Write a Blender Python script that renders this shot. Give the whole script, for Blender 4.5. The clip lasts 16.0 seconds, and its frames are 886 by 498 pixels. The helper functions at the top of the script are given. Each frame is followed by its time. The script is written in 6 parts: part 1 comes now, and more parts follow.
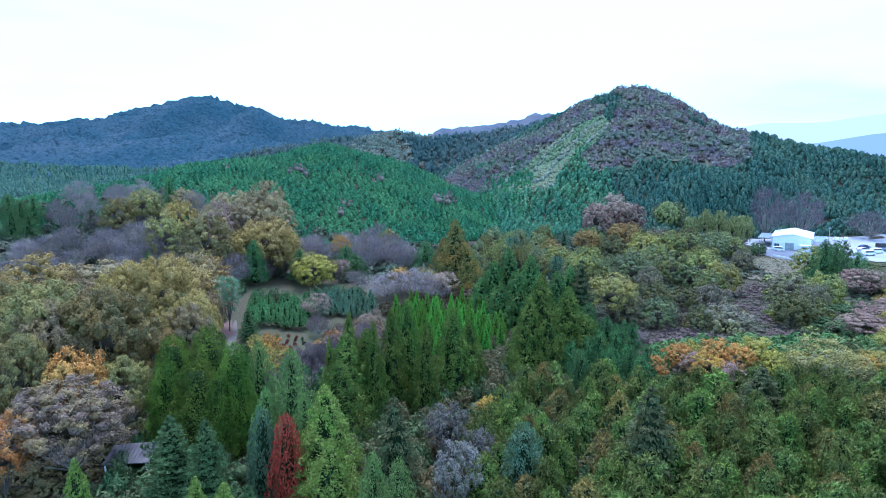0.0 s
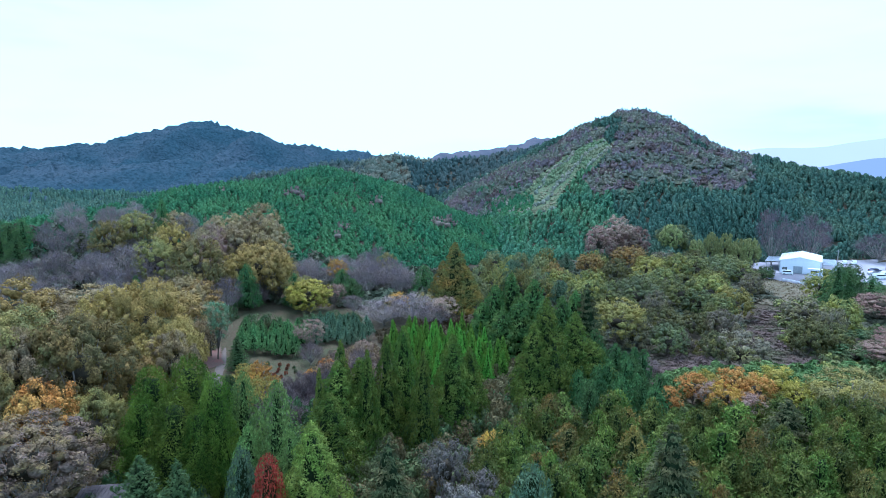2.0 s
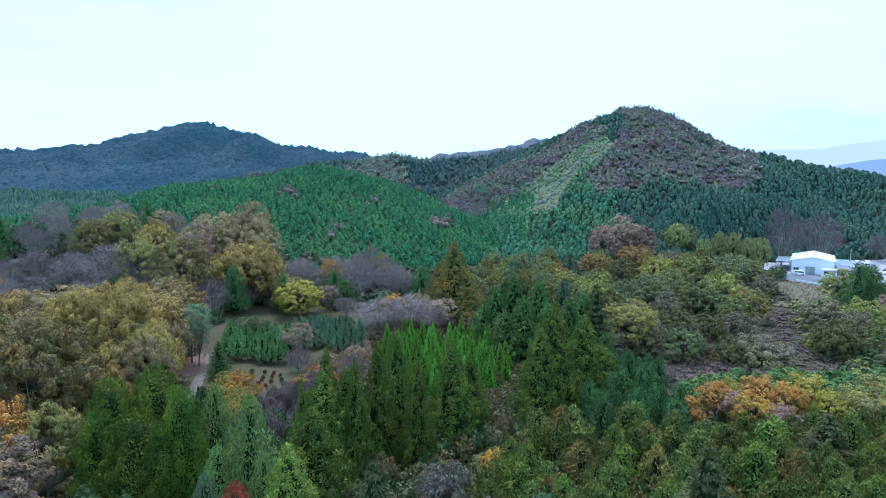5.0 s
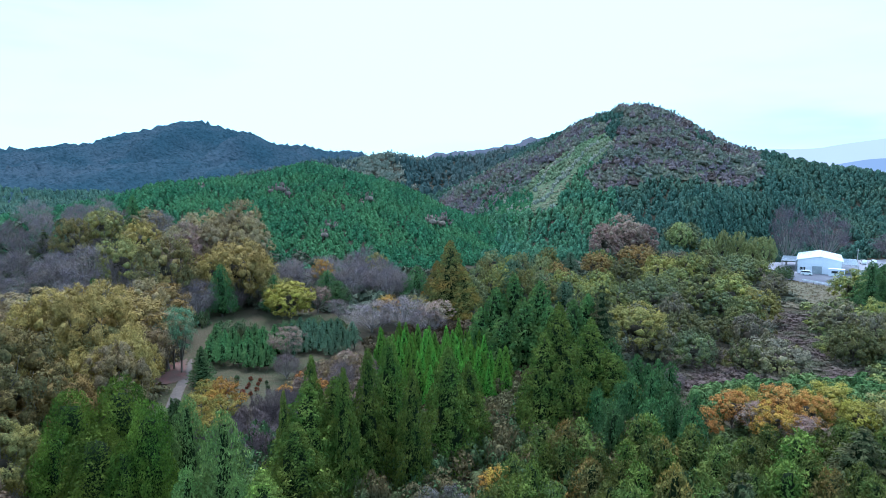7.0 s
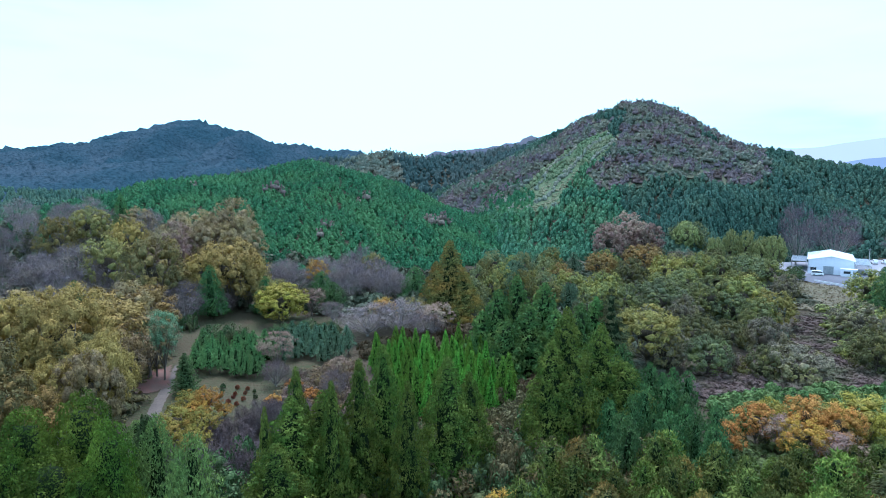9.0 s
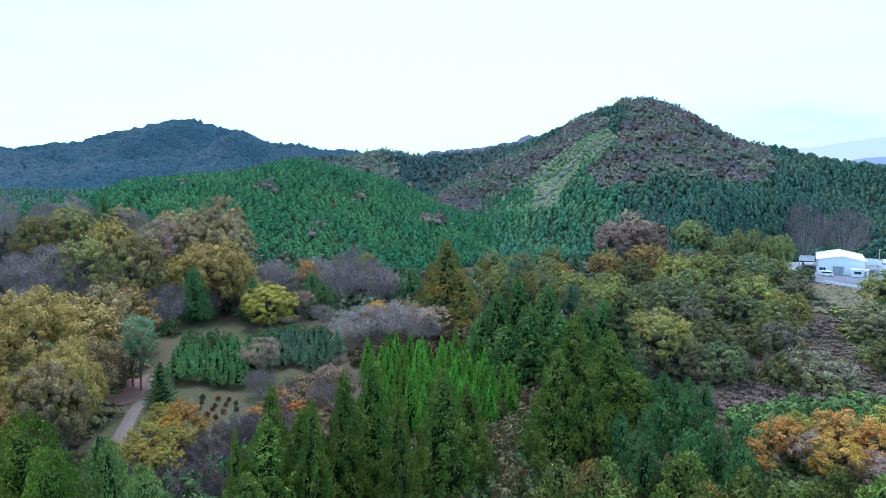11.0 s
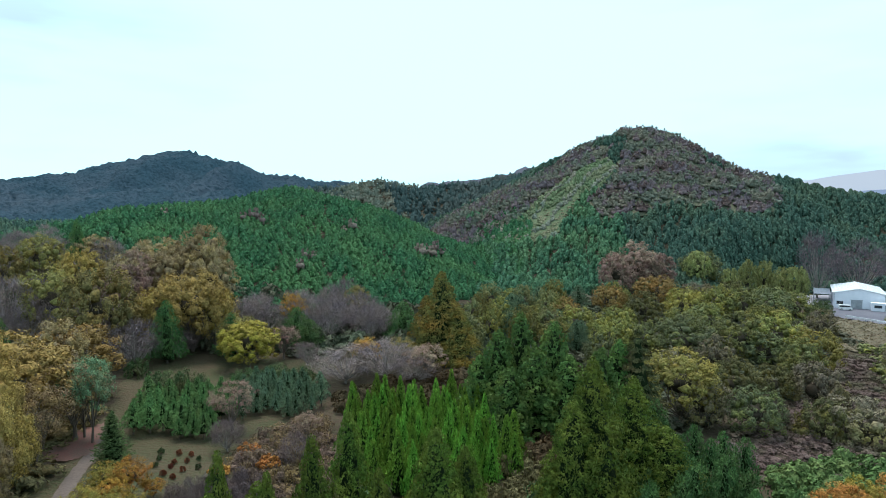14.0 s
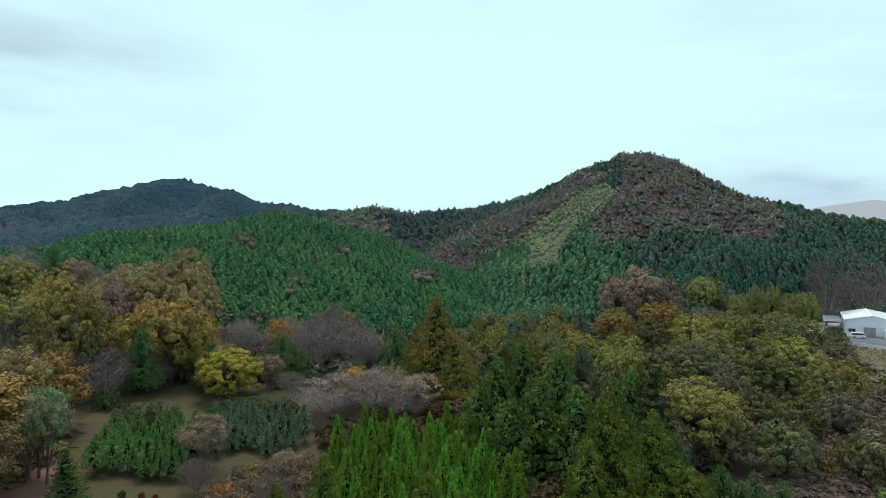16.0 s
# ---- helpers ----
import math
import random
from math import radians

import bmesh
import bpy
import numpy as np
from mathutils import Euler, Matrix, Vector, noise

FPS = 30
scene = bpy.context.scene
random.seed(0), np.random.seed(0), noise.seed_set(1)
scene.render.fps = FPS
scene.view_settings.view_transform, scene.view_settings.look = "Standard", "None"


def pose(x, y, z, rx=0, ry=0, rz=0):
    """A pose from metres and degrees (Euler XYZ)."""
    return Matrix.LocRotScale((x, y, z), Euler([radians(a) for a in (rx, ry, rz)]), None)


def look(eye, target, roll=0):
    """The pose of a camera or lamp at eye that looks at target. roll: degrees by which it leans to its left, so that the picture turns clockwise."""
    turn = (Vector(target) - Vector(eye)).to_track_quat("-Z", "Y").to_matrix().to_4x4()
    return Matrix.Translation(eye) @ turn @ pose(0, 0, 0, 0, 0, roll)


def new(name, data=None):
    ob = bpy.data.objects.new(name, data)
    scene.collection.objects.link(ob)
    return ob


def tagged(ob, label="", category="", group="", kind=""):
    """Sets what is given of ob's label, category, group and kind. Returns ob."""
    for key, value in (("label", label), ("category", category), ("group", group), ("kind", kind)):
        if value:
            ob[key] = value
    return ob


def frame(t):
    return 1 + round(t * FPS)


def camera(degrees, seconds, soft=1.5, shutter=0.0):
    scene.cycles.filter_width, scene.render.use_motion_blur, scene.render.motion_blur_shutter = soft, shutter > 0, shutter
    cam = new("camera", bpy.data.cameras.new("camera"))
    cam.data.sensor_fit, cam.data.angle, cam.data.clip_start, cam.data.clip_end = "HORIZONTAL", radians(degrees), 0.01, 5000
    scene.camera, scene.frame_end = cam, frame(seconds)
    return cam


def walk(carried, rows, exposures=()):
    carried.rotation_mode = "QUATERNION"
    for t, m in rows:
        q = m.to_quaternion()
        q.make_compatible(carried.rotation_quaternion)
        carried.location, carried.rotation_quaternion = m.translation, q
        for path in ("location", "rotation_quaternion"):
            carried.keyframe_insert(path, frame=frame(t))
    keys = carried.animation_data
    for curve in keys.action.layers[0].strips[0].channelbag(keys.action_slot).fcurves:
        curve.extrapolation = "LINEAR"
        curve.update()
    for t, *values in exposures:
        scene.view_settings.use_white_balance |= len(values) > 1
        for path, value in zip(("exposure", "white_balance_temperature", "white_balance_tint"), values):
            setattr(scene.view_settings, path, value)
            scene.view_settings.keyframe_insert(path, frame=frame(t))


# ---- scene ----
cam = camera(72.4, 16.0, soft=0.55)
METRES, EYE, TILT, LEAN, TURN = 55.0, 42.0, -9.0, 0.0, 0.0
ROWS = [
    (0.0, 0.0, 0.0, 0.0, 0.0, 0.0, -0.0),
    (0.5, 0.0002, 0.0264, 0.0002, -0.01, 0.42, 0.01),
    (1.0, 0.0008, 0.0535, -0.0002, -0.02, 1.01, 0.03),
    (1.5, 0.0014, 0.0806, -0.002, -0.03, 1.66, 0.04),
    (2.0, 0.002, 0.1076, -0.0041, -0.03, 2.33, 0.06),
    (2.5, 0.0025, 0.1343, -0.0062, -0.04, 2.56, 0.07),
    (3.0, 0.0031, 0.1612, -0.0088, -0.05, 2.55, 0.08),
    (3.5, 0.0038, 0.1885, -0.0109, -0.07, 2.55, 0.09),
    (4.0, 0.0042, 0.2164, -0.0117, -0.07, 2.54, 0.1),
    (6.5, 0.0061, 0.3661, -0.0093, -0.44, 2.53, 0.2),
    (7.0, 0.0068, 0.3967, -0.0084, -0.48, 2.53, 0.22),
    (7.5, 0.0074, 0.427, -0.0073, -0.49, 2.52, 0.24),
    (8.0, 0.0083, 0.4575, -0.0052, -0.5, 2.51, 0.25),
    (8.5, 0.009, 0.4888, -0.003, -0.52, 2.49, 0.26),
    (9.0, 0.0099, 0.5206, -0.0011, -0.52, 2.49, 0.27),
    (11.5, 0.0171, 0.6883, 0.0063, -0.83, 2.5, 0.37),
    (12.0, 0.0185, 0.722, 0.0078, -0.87, 2.49, 0.37),
    (12.5, 0.02, 0.7562, 0.0095, -0.91, 2.73, 0.37),
    (13.0, 0.0215, 0.79, 0.0113, -0.97, 3.6, 0.38),
    (13.5, 0.0232, 0.8239, 0.0125, -1.05, 4.56, 0.38),
    (14.0, 0.0249, 0.8578, 0.0134, -1.1, 5.56, 0.36),
    (14.5, 0.0265, 0.8921, 0.0128, -1.16, 6.48, 0.35),
    (15.0, 0.0281, 0.9271, 0.0102, -1.25, 7.24, 0.35),
    (15.5, 0.0301, 0.9623, 0.0067, -1.36, 7.85, 0.35),
    (16.0, 0.0318, 0.9979, 0.0028, -1.47, 8.34, 0.35),
]
EXPOSURES = [(0.0, 0.32, 4850, 17), (1.0, 0.22, 5000, 16), (2.5, 0.04, 5250, 14), (4.0, 0.01, 5300, 13), (9.0, 0.03, 5400, 12), (11.5, 0.06, 5450, 11), (12.5, 0.06, 5550, 10), (13.5, -0.22, 6250, 11), (14.5, -0.47, 6900, 10), (16.0, -0.73, 7300, 10)]
walk(cam, [(t, pose(0, 0, EYE, TILT, LEAN, TURN) @ pose(METRES * x, METRES * y, METRES * z, 90 + pitch, roll, yaw)) for t, x, y, z, yaw, pitch, roll in ROWS], EXPOSURES)

# ---- sky and sun: a bright, thinly overcast evening ----
SUN_TURN, SUN_UP = -10.0, 68.0
world = bpy.data.worlds.new("sky")
scene.world = world
world.use_nodes = True
wn, wl = world.node_tree.nodes, world.node_tree.links
wn.clear()
w_out, w_bg = wn.new("ShaderNodeOutputWorld"), wn.new("ShaderNodeBackground")
w_sky = wn.new("ShaderNodeTexSky")
w_sky.sky_type, w_sky.sun_disc = "NISHITA", False
w_sky.sun_elevation, w_sky.sun_rotation = radians(SUN_UP), radians(SUN_TURN)
w_scale = wn.new("ShaderNodeMix")
w_scale.data_type, w_scale.blend_type = "RGBA", "MULTIPLY"
w_scale.inputs[0].default_value = 1.0
wl.new(w_sky.outputs[0], w_scale.inputs[6])
w_scale.inputs[7].default_value = (0.12, 0.12, 0.12, 1)
w_pos, w_map = wn.new("ShaderNodeTexCoord"), wn.new("ShaderNodeMapping")
w_map.inputs["Scale"].default_value = (1.3, 1.3, 6.0)
w_noise = wn.new("ShaderNodeTexNoise")
w_noise.inputs["Scale"].default_value, w_noise.inputs["Detail"].default_value = 1.6, 6
wl.new(w_pos.outputs["Generated"], w_map.inputs[0])
wl.new(w_map.outputs[0], w_noise.inputs[0])
w_ramp = wn.new("ShaderNodeValToRGB")
w_ramp.color_ramp.elements[0].position, w_ramp.color_ramp.elements[0].color = 0.30, (1.1, 1.76, 2.04, 1)
w_ramp.color_ramp.elements[1].position, w_ramp.color_ramp.elements[1].color = 0.45, (1.19, 1.92, 2.2, 1)
wl.new(w_noise.outputs[0], w_ramp.inputs[0])
w_cloud = w_ramp.outputs[0]
for (cx, cy, cz), near, wide, (tall), tone in (((0.57, 0.82, 0.08), 0.02, 0.3, 4.0, (0.8, 1.1, 1.55, 1)), ((-0.53, 0.82, 0.24), 0.02, 0.32, 2.2, (0.9, 1.3, 1.65, 1))):
    w_off, w_len, w_edge, w_tint = wn.new("ShaderNodeVectorMath"), wn.new("ShaderNodeVectorMath"), wn.new("ShaderNodeMapRange"), wn.new("ShaderNodeMix")
    w_off.operation, w_len.operation = "MULTIPLY_ADD", "LENGTH"
    w_off.inputs[1].default_value, w_off.inputs[2].default_value = (1, 1, tall), (-cx, -cy, -cz * tall)
    wl.new(w_pos.outputs["Generated"], w_off.inputs[0])
    wl.new(w_off.outputs[0], w_len.inputs[0])
    wl.new(w_len.outputs["Value"], w_edge.inputs[0])
    for k, v in zip((1, 2, 3, 4), (near, wide, 1.0, 0.0)):
        w_edge.inputs[k].default_value = v
    w_part, w_soft = wn.new("ShaderNodeMath"), wn.new("ShaderNodeMapRange")
    w_part.operation = "MULTIPLY"
    w_soft.inputs[1].default_value, w_soft.inputs[2].default_value = 0.4, 0.58
    wl.new(w_noise.outputs[0], w_soft.inputs[0])
    wl.new(w_edge.outputs[0], w_part.inputs[0])
    wl.new(w_soft.outputs[0], w_part.inputs[1])
    w_tint.data_type = "RGBA"
    wl.new(w_part.outputs[0], w_tint.inputs[0])
    wl.new(w_cloud, w_tint.inputs[6])
    w_tint.inputs[7].default_value = tone
    w_cloud = w_tint.outputs[2]
w_mix = wn.new("ShaderNodeMix")
w_mix.data_type = "RGBA"
w_mix.inputs[0].default_value = 0.93
wl.new(w_scale.outputs[2], w_mix.inputs[6])
wl.new(w_cloud, w_mix.inputs[7])
w_dir, w_up = wn.new("ShaderNodeSeparateXYZ"), wn.new("ShaderNodeMapRange")
wl.new(w_pos.outputs["Generated"], w_dir.inputs[0])
wl.new(w_dir.outputs[2], w_up.inputs[0])
w_high = wn.new("ShaderNodeMapRange")
w_high.inputs[1].default_value, w_high.inputs[2].default_value = 0.3, 0.8
wl.new(w_dir.outputs[2], w_high.inputs[0])
w_white = wn.new("ShaderNodeMix")
w_white.data_type = "RGBA"
wl.new(w_high.outputs[0], w_white.inputs[0])
wl.new(w_mix.outputs[2], w_white.inputs[6])
w_white.inputs[7].default_value = (1.12, 1.38, 1.62, 1)
wl.new(w_white.outputs[2], w_bg.inputs[0])
# an overcast sky is about twice as bright overhead as at the horizon
for k, v in zip((1, 2, 3, 4), (0.34, 0.97, 0.92, 1.15)):
    w_up.inputs[k].default_value = v
wl.new(w_up.outputs[0], w_bg.inputs[1])
wl.new(w_bg.outputs[0], w_out.inputs[0])
sun = new("sun", bpy.data.lights.new("sun", "SUN"))
sun.data.energy, sun.data.angle, sun.data.color = 4.8, radians(24), (1.0, 0.97, 0.9)
sun.matrix_world = look((0, 0, 0), (-math.sin(radians(SUN_TURN)) * math.cos(radians(SUN_UP)), -math.cos(radians(SUN_TURN)) * math.cos(radians(SUN_UP)), -math.sin(radians(SUN_UP))))

# ---- materials ----
def material(name):
    m = bpy.data.materials.new(name)
    m.use_nodes = True
    m.node_tree.nodes.clear()
    return m, m.node_tree.nodes, m.node_tree.links


def blend(nodes, links, factor, a, b, mode="MIX"):
    mix = nodes.new("ShaderNodeMix")
    mix.data_type, mix.blend_type = "RGBA", mode
    for socket, value in ((mix.inputs[0], factor), (mix.inputs[6], a), (mix.inputs[7], b)):
        if isinstance(value, bpy.types.NodeSocket):
            links.new(value, socket)
        elif isinstance(value, tuple):
            socket.default_value = (*value, 1)
        else:
            socket.default_value = value
    return mix.outputs[2]


def stretch(nodes, links, value, a, b, lo=0.0, hi=1.0):
    r = nodes.new("ShaderNodeMapRange")
    links.new(value, r.inputs[0])
    for k, v in zip((1, 2, 3, 4), (a, b, lo, hi)):
        r.inputs[k].default_value = v
    return r.outputs[0]


def noise_of(nodes, links, scale, detail=3, where="Object"):
    tex, pos = nodes.new("ShaderNodeTexNoise"), nodes.new("ShaderNodeTexCoord")
    tex.inputs["Scale"].default_value, tex.inputs["Detail"].default_value = scale, detail
    links.new(pos.outputs[where], tex.inputs[0])
    return tex.outputs[0]


def foliage(name, dark, mid, light, patch=0.35, through_light=0.12, spread=0.5, grain=3.0, contrast=1.0):
    """Leaves: each clump its own tone, with larger patches and a tone for each tree."""
    m, n, l = material(name)
    geo, info = n.new("ShaderNodeNewGeometry"), n.new("ShaderNodeObjectInfo")
    tone = blend(n, l, stretch(n, l, geo.outputs["Random Per Island"], 0, 1, 0.5 - 0.35 * contrast, 0.5 + 0.35 * contrast), tuple(0.85 * v for v in dark), tuple(1.12 * v for v in mid))
    patches = stretch(n, l, noise_of(n, l, patch), 0.42, 0.66)
    tone = blend(n, l, patches, tone, light)
    fine = noise_of(n, l, grain, 5)
    shade = stretch(n, l, fine, 0.32, 0.68, 1 - 0.45 * contrast, 1 + 0.65 * contrast)
    grey = n.new("ShaderNodeCombineColor")
    for k in range(3):
        l.new(shade, grey.inputs[k])
    tone = blend(n, l, 1.0, tone, grey.outputs[0], "MULTIPLY")
    relief = n.new("ShaderNodeBump")
    relief.inputs["Strength"].default_value, relief.inputs["Distance"].default_value = 0.9, 0.9 / grain
    l.new(fine, relief.inputs["Height"])
    own = n.new("ShaderNodeHueSaturation")
    l.new(tone, own.inputs["Color"])
    l.new(stretch(n, l, info.outputs["Random"], 0, 1, 0.5 - 0.025 * spread, 0.5 + 0.025 * spread), own.inputs["Hue"])
    l.new(stretch(n, l, info.outputs["Random"], 0, 1, 1 - 0.4 * spread, 1 + 0.4 * spread), own.inputs["Value"])
    face, behind, mix, out = n.new("ShaderNodeBsdfPrincipled"), n.new("ShaderNodeBsdfTranslucent"), n.new("ShaderNodeMixShader"), n.new("ShaderNodeOutputMaterial")
    l.new(own.outputs[0], face.inputs["Base Color"])
    l.new(own.outputs[0], behind.inputs[0])
    face.inputs["Roughness"].default_value = 0.75
    face.inputs["Specular IOR Level"].default_value = 0.12
    l.new(relief.outputs[0], face.inputs["Normal"])
    mix.inputs[0].default_value = through_light
    l.new(face.outputs[0], mix.inputs[1])
    l.new(behind.outputs[0], mix.inputs[2])
    l.new(mix.outputs[0], out.inputs[0])
    return m


def surface(name, a, b, scale, rough=0.85, fine=8.0, c=None, bump=0.3, metal=0.0, where="Object", gloss=0.5):
    """A plain solid with stains at a large scale and grain at a small one."""
    m, n, l = material(name)
    big, small = noise_of(n, l, scale, 4, where), noise_of(n, l, scale * fine, 4, where)
    tone = blend(n, l, stretch(n, l, big, 0.35, 0.65), a, b)
    tone = blend(n, l, stretch(n, l, small, 0.45, 0.75), tone, c or tuple(0.72 * v for v in a))
    shader, relief, out = n.new("ShaderNodeBsdfPrincipled"), n.new("ShaderNodeBump"), n.new("ShaderNodeOutputMaterial")
    l.new(tone, shader.inputs["Base Color"])
    shader.inputs["Roughness"].default_value, shader.inputs["Metallic"].default_value = rough, metal
    shader.inputs["Specular IOR Level"].default_value = gloss
    relief.inputs["Strength"].default_value, relief.inputs["Distance"].default_value = bump, 0.3 / scale * 0.2
    l.new(small, relief.inputs["Height"])
    l.new(relief.outputs[0], shader.inputs["Normal"])
    l.new(shader.outputs[0], out.inputs[0])
    return m


BARK = surface("bark", (0.09, 0.07, 0.055), (0.14, 0.115, 0.095), 0.8)
PALE_BARK = surface("pale_bark", (0.2, 0.18, 0.16), (0.27, 0.245, 0.225), 0.8)
# Near-black green for conifer cores: the shade between sprays, put into colour.
INSIDE = surface("needle_crown_shade", (0.013, 0.022, 0.009), (0.02, 0.032, 0.013), 0.8, gloss=0.05)
# Dark brown for broadleaf cores paints in the shade between the boughs.
INNER = surface("leaf_crown_shade", (0.045, 0.038, 0.028), (0.065, 0.055, 0.04), 0.8, gloss=0.05)
TWIG = foliage("grey_twigs", (0.101, 0.0779, 0.0805), (0.144, 0.112, 0.117), (0.158, 0.119, 0.109), through_light=0.05)
TWIG_PURPLE = foliage("purple_twigs", (0.13, 0.105, 0.118), (0.18, 0.147, 0.16), (0.2, 0.16, 0.135), through_light=0.05)
LEAF_OLIVE = foliage("olive_oak_leaves", (0.0991, 0.0929, 0.0368), (0.164, 0.151, 0.057), (0.221, 0.164, 0.0486), spread=0.7)
LEAF_GOLD = foliage("golden_oak_leaves", (0.186, 0.127, 0.0386), (0.298, 0.2, 0.0599), (0.241, 0.175, 0.0618))
LEAF_BROWN = foliage("brown_oak_leaves", (0.163, 0.124, 0.0726), (0.239, 0.184, 0.108), (0.251, 0.184, 0.0752), spread=0.5)
LEAF_ORANGE = foliage("orange_leaves", (0.26, 0.1, 0.03), (0.4, 0.165, 0.045), (0.36, 0.21, 0.06))
LEAF_YELLOW = foliage("yellow_green_leaves", (0.15, 0.17, 0.06), (0.23, 0.25, 0.09), (0.22, 0.22, 0.085))
LEAF_STRAW = foliage("straw_yellow_leaves", (0.122, 0.104, 0.0432), (0.18, 0.151, 0.0612), (0.202, 0.158, 0.0432))
LEAF_ROSE = foliage("rose_brown_leaves", (0.171, 0.101, 0.0902), (0.253, 0.156, 0.134), (0.231, 0.182, 0.127))
LEAF_ROSE_DARK = foliage("dull_rose_bush_leaves", (0.1, 0.07, 0.058), (0.16, 0.112, 0.09), (0.19, 0.135, 0.06), patch=0.4)
LEAF_RED = foliage("rust_red_needles", (0.22, 0.035, 0.02), (0.36, 0.07, 0.035), (0.3, 0.06, 0.04))
LEAF_MINT = foliage("pale_green_leaves", (0.077, 0.156, 0.0825), (0.132, 0.24, 0.132), (0.165, 0.216, 0.121))
LEAF_DUSTY = foliage("dusty_green_leaves", (0.0773, 0.093, 0.0504), (0.116, 0.135, 0.072), (0.12, 0.135, 0.042))
LEAF_AMBER = foliage("amber_leaves", (0.27, 0.165, 0.03), (0.4, 0.26, 0.045), (0.34, 0.15, 0.04))
LEAF_ASH = foliage("ash_pink_leaves", (0.102, 0.0898, 0.083), (0.156, 0.136, 0.126), (0.136, 0.126, 0.0952))
NEEDLE_SPIRE = foliage("autumn_spire_sprays", (0.085, 0.098, 0.03), (0.15, 0.155, 0.045), (0.25, 0.15, 0.035), through_light=0.2)
LEAF_VALLEY = foliage("valley_wood_leaves", (0.117, 0.143, 0.0698), (0.173, 0.2, 0.095), (0.212, 0.189, 0.0636), patch=0.1)
LEAF_OLIVE_GREEN = foliage("olive_green_leaves", (0.108, 0.119, 0.0427), (0.164, 0.174, 0.0581), (0.219, 0.186, 0.0427), spread=0.7)
LEAF_AMBER_DULL = foliage("dull_amber_leaves", (0.17, 0.125, 0.045), (0.25, 0.185, 0.065), (0.27, 0.16, 0.045))
LEAF_OLIVE_YELLOW = foliage("olive_yellow_leaves", (0.143, 0.134, 0.0417), (0.215, 0.195, 0.0595), (0.243, 0.189, 0.0465))
LEAF_VINE_BROWN = foliage("brown_vine_leaves", (0.115, 0.1, 0.074), (0.17, 0.148, 0.106), (0.18, 0.16, 0.065))
LEAF_LIMEGOLD = foliage("yellow_green_maple_leaves", (0.14, 0.13, 0.03), (0.22, 0.2, 0.045), (0.27, 0.17, 0.04))
LEAF_VINE = foliage("vine_leaves", (0.0768, 0.0851, 0.039), (0.123, 0.131, 0.0591), (0.157, 0.148, 0.037), spread=0.9)
NEEDLE_DARK = foliage("dark_green_needles", (0.03, 0.075, 0.028), (0.058, 0.128, 0.044), (0.085, 0.15, 0.046), through_light=0.2)
NEEDLE_GREEN = foliage("green_scale_leaves", (0.0421, 0.0768, 0.0148), (0.0842, 0.138, 0.0238), (0.155, 0.184, 0.0333), through_light=0.2)
NEEDLE_STAND = foliage("stand_cedar_needles", (0.043, 0.0942, 0.0292), (0.0772, 0.158, 0.0438), (0.116, 0.172, 0.0431), through_light=0.2)
NEEDLE_SAPLING = foliage("sapling_needles", (0.0574, 0.131, 0.0451), (0.0984, 0.205, 0.0697), (0.127, 0.221, 0.0738), through_light=0.2)
LEAF_LEMON = foliage("lemon_leaves", (0.188, 0.175, 0.0275), (0.312, 0.281, 0.045), (0.3, 0.237, 0.0562))
NEEDLE_FIR = foliage("dark_fir_needles", (0.036, 0.05, 0.02), (0.066, 0.084, 0.034), (0.1, 0.09, 0.038), through_light=0.15)
NEEDLE_DEEP = foliage("deep_cypress_leaves", (0.0322, 0.0616, 0.009), (0.069, 0.118, 0.015), (0.127, 0.168, 0.022), through_light=0.15)
NEEDLE_MINT = foliage("soft_pale_needles", (0.0783, 0.137, 0.037), (0.131, 0.21, 0.0593), (0.156, 0.221, 0.0593), through_light=0.2)
TWIG_DARK = foliage("dark_mauve_twigs", (0.07, 0.06, 0.072), (0.105, 0.088, 0.105), (0.125, 0.09, 0.095), through_light=0.05)
NEEDLE_LIME = foliage("lime_scale_leaves", (0.0864, 0.13, 0.0216), (0.162, 0.216, 0.0378), (0.216, 0.238, 0.054), through_light=0.2)
NEEDLE_BLUE = foliage("blue_green_needles", (0.055, 0.1, 0.06), (0.09, 0.155, 0.092), (0.105, 0.155, 0.085), through_light=0.15)
NEEDLE_BRIGHT = foliage("bright_green_sprays", (0.05, 0.15, 0.02), (0.115, 0.27, 0.035), (0.21, 0.33, 0.045), patch=0.12, through_light=0.25, spread=0.9)
NEEDLE_OLIVE = foliage("olive_orange_sprays", (0.0765, 0.085, 0.0255), (0.14, 0.128, 0.0382), (0.212, 0.128, 0.0298), through_light=0.2)
NEEDLE_PINE = foliage("pine_needles", (0.04, 0.0768, 0.0288), (0.0736, 0.124, 0.048), (0.096, 0.14, 0.052), through_light=0.2)
NEEDLE_MIXED = foliage("young_fir_needles", (0.0414, 0.0626, 0.0142), (0.0828, 0.118, 0.0262), (0.122, 0.129, 0.0284), patch=0.5, through_light=0.2, spread=0.9)
# FAR foliage colours are lifted and blued to stand for distance haze.
FAR_PINE = foliage("hillside_pine", (0.0259, 0.0923, 0.0444), (0.0439, 0.14, 0.0633), (0.0617, 0.152, 0.0612), patch=0.06, through_light=0.1, grain=1.3)
FAR_CEDAR = foliage("hillside_cedar", (0.0406, 0.11, 0.0683), (0.0668, 0.163, 0.0926), (0.0867, 0.174, 0.0867), patch=0.06, through_light=0.1, grain=1.3)
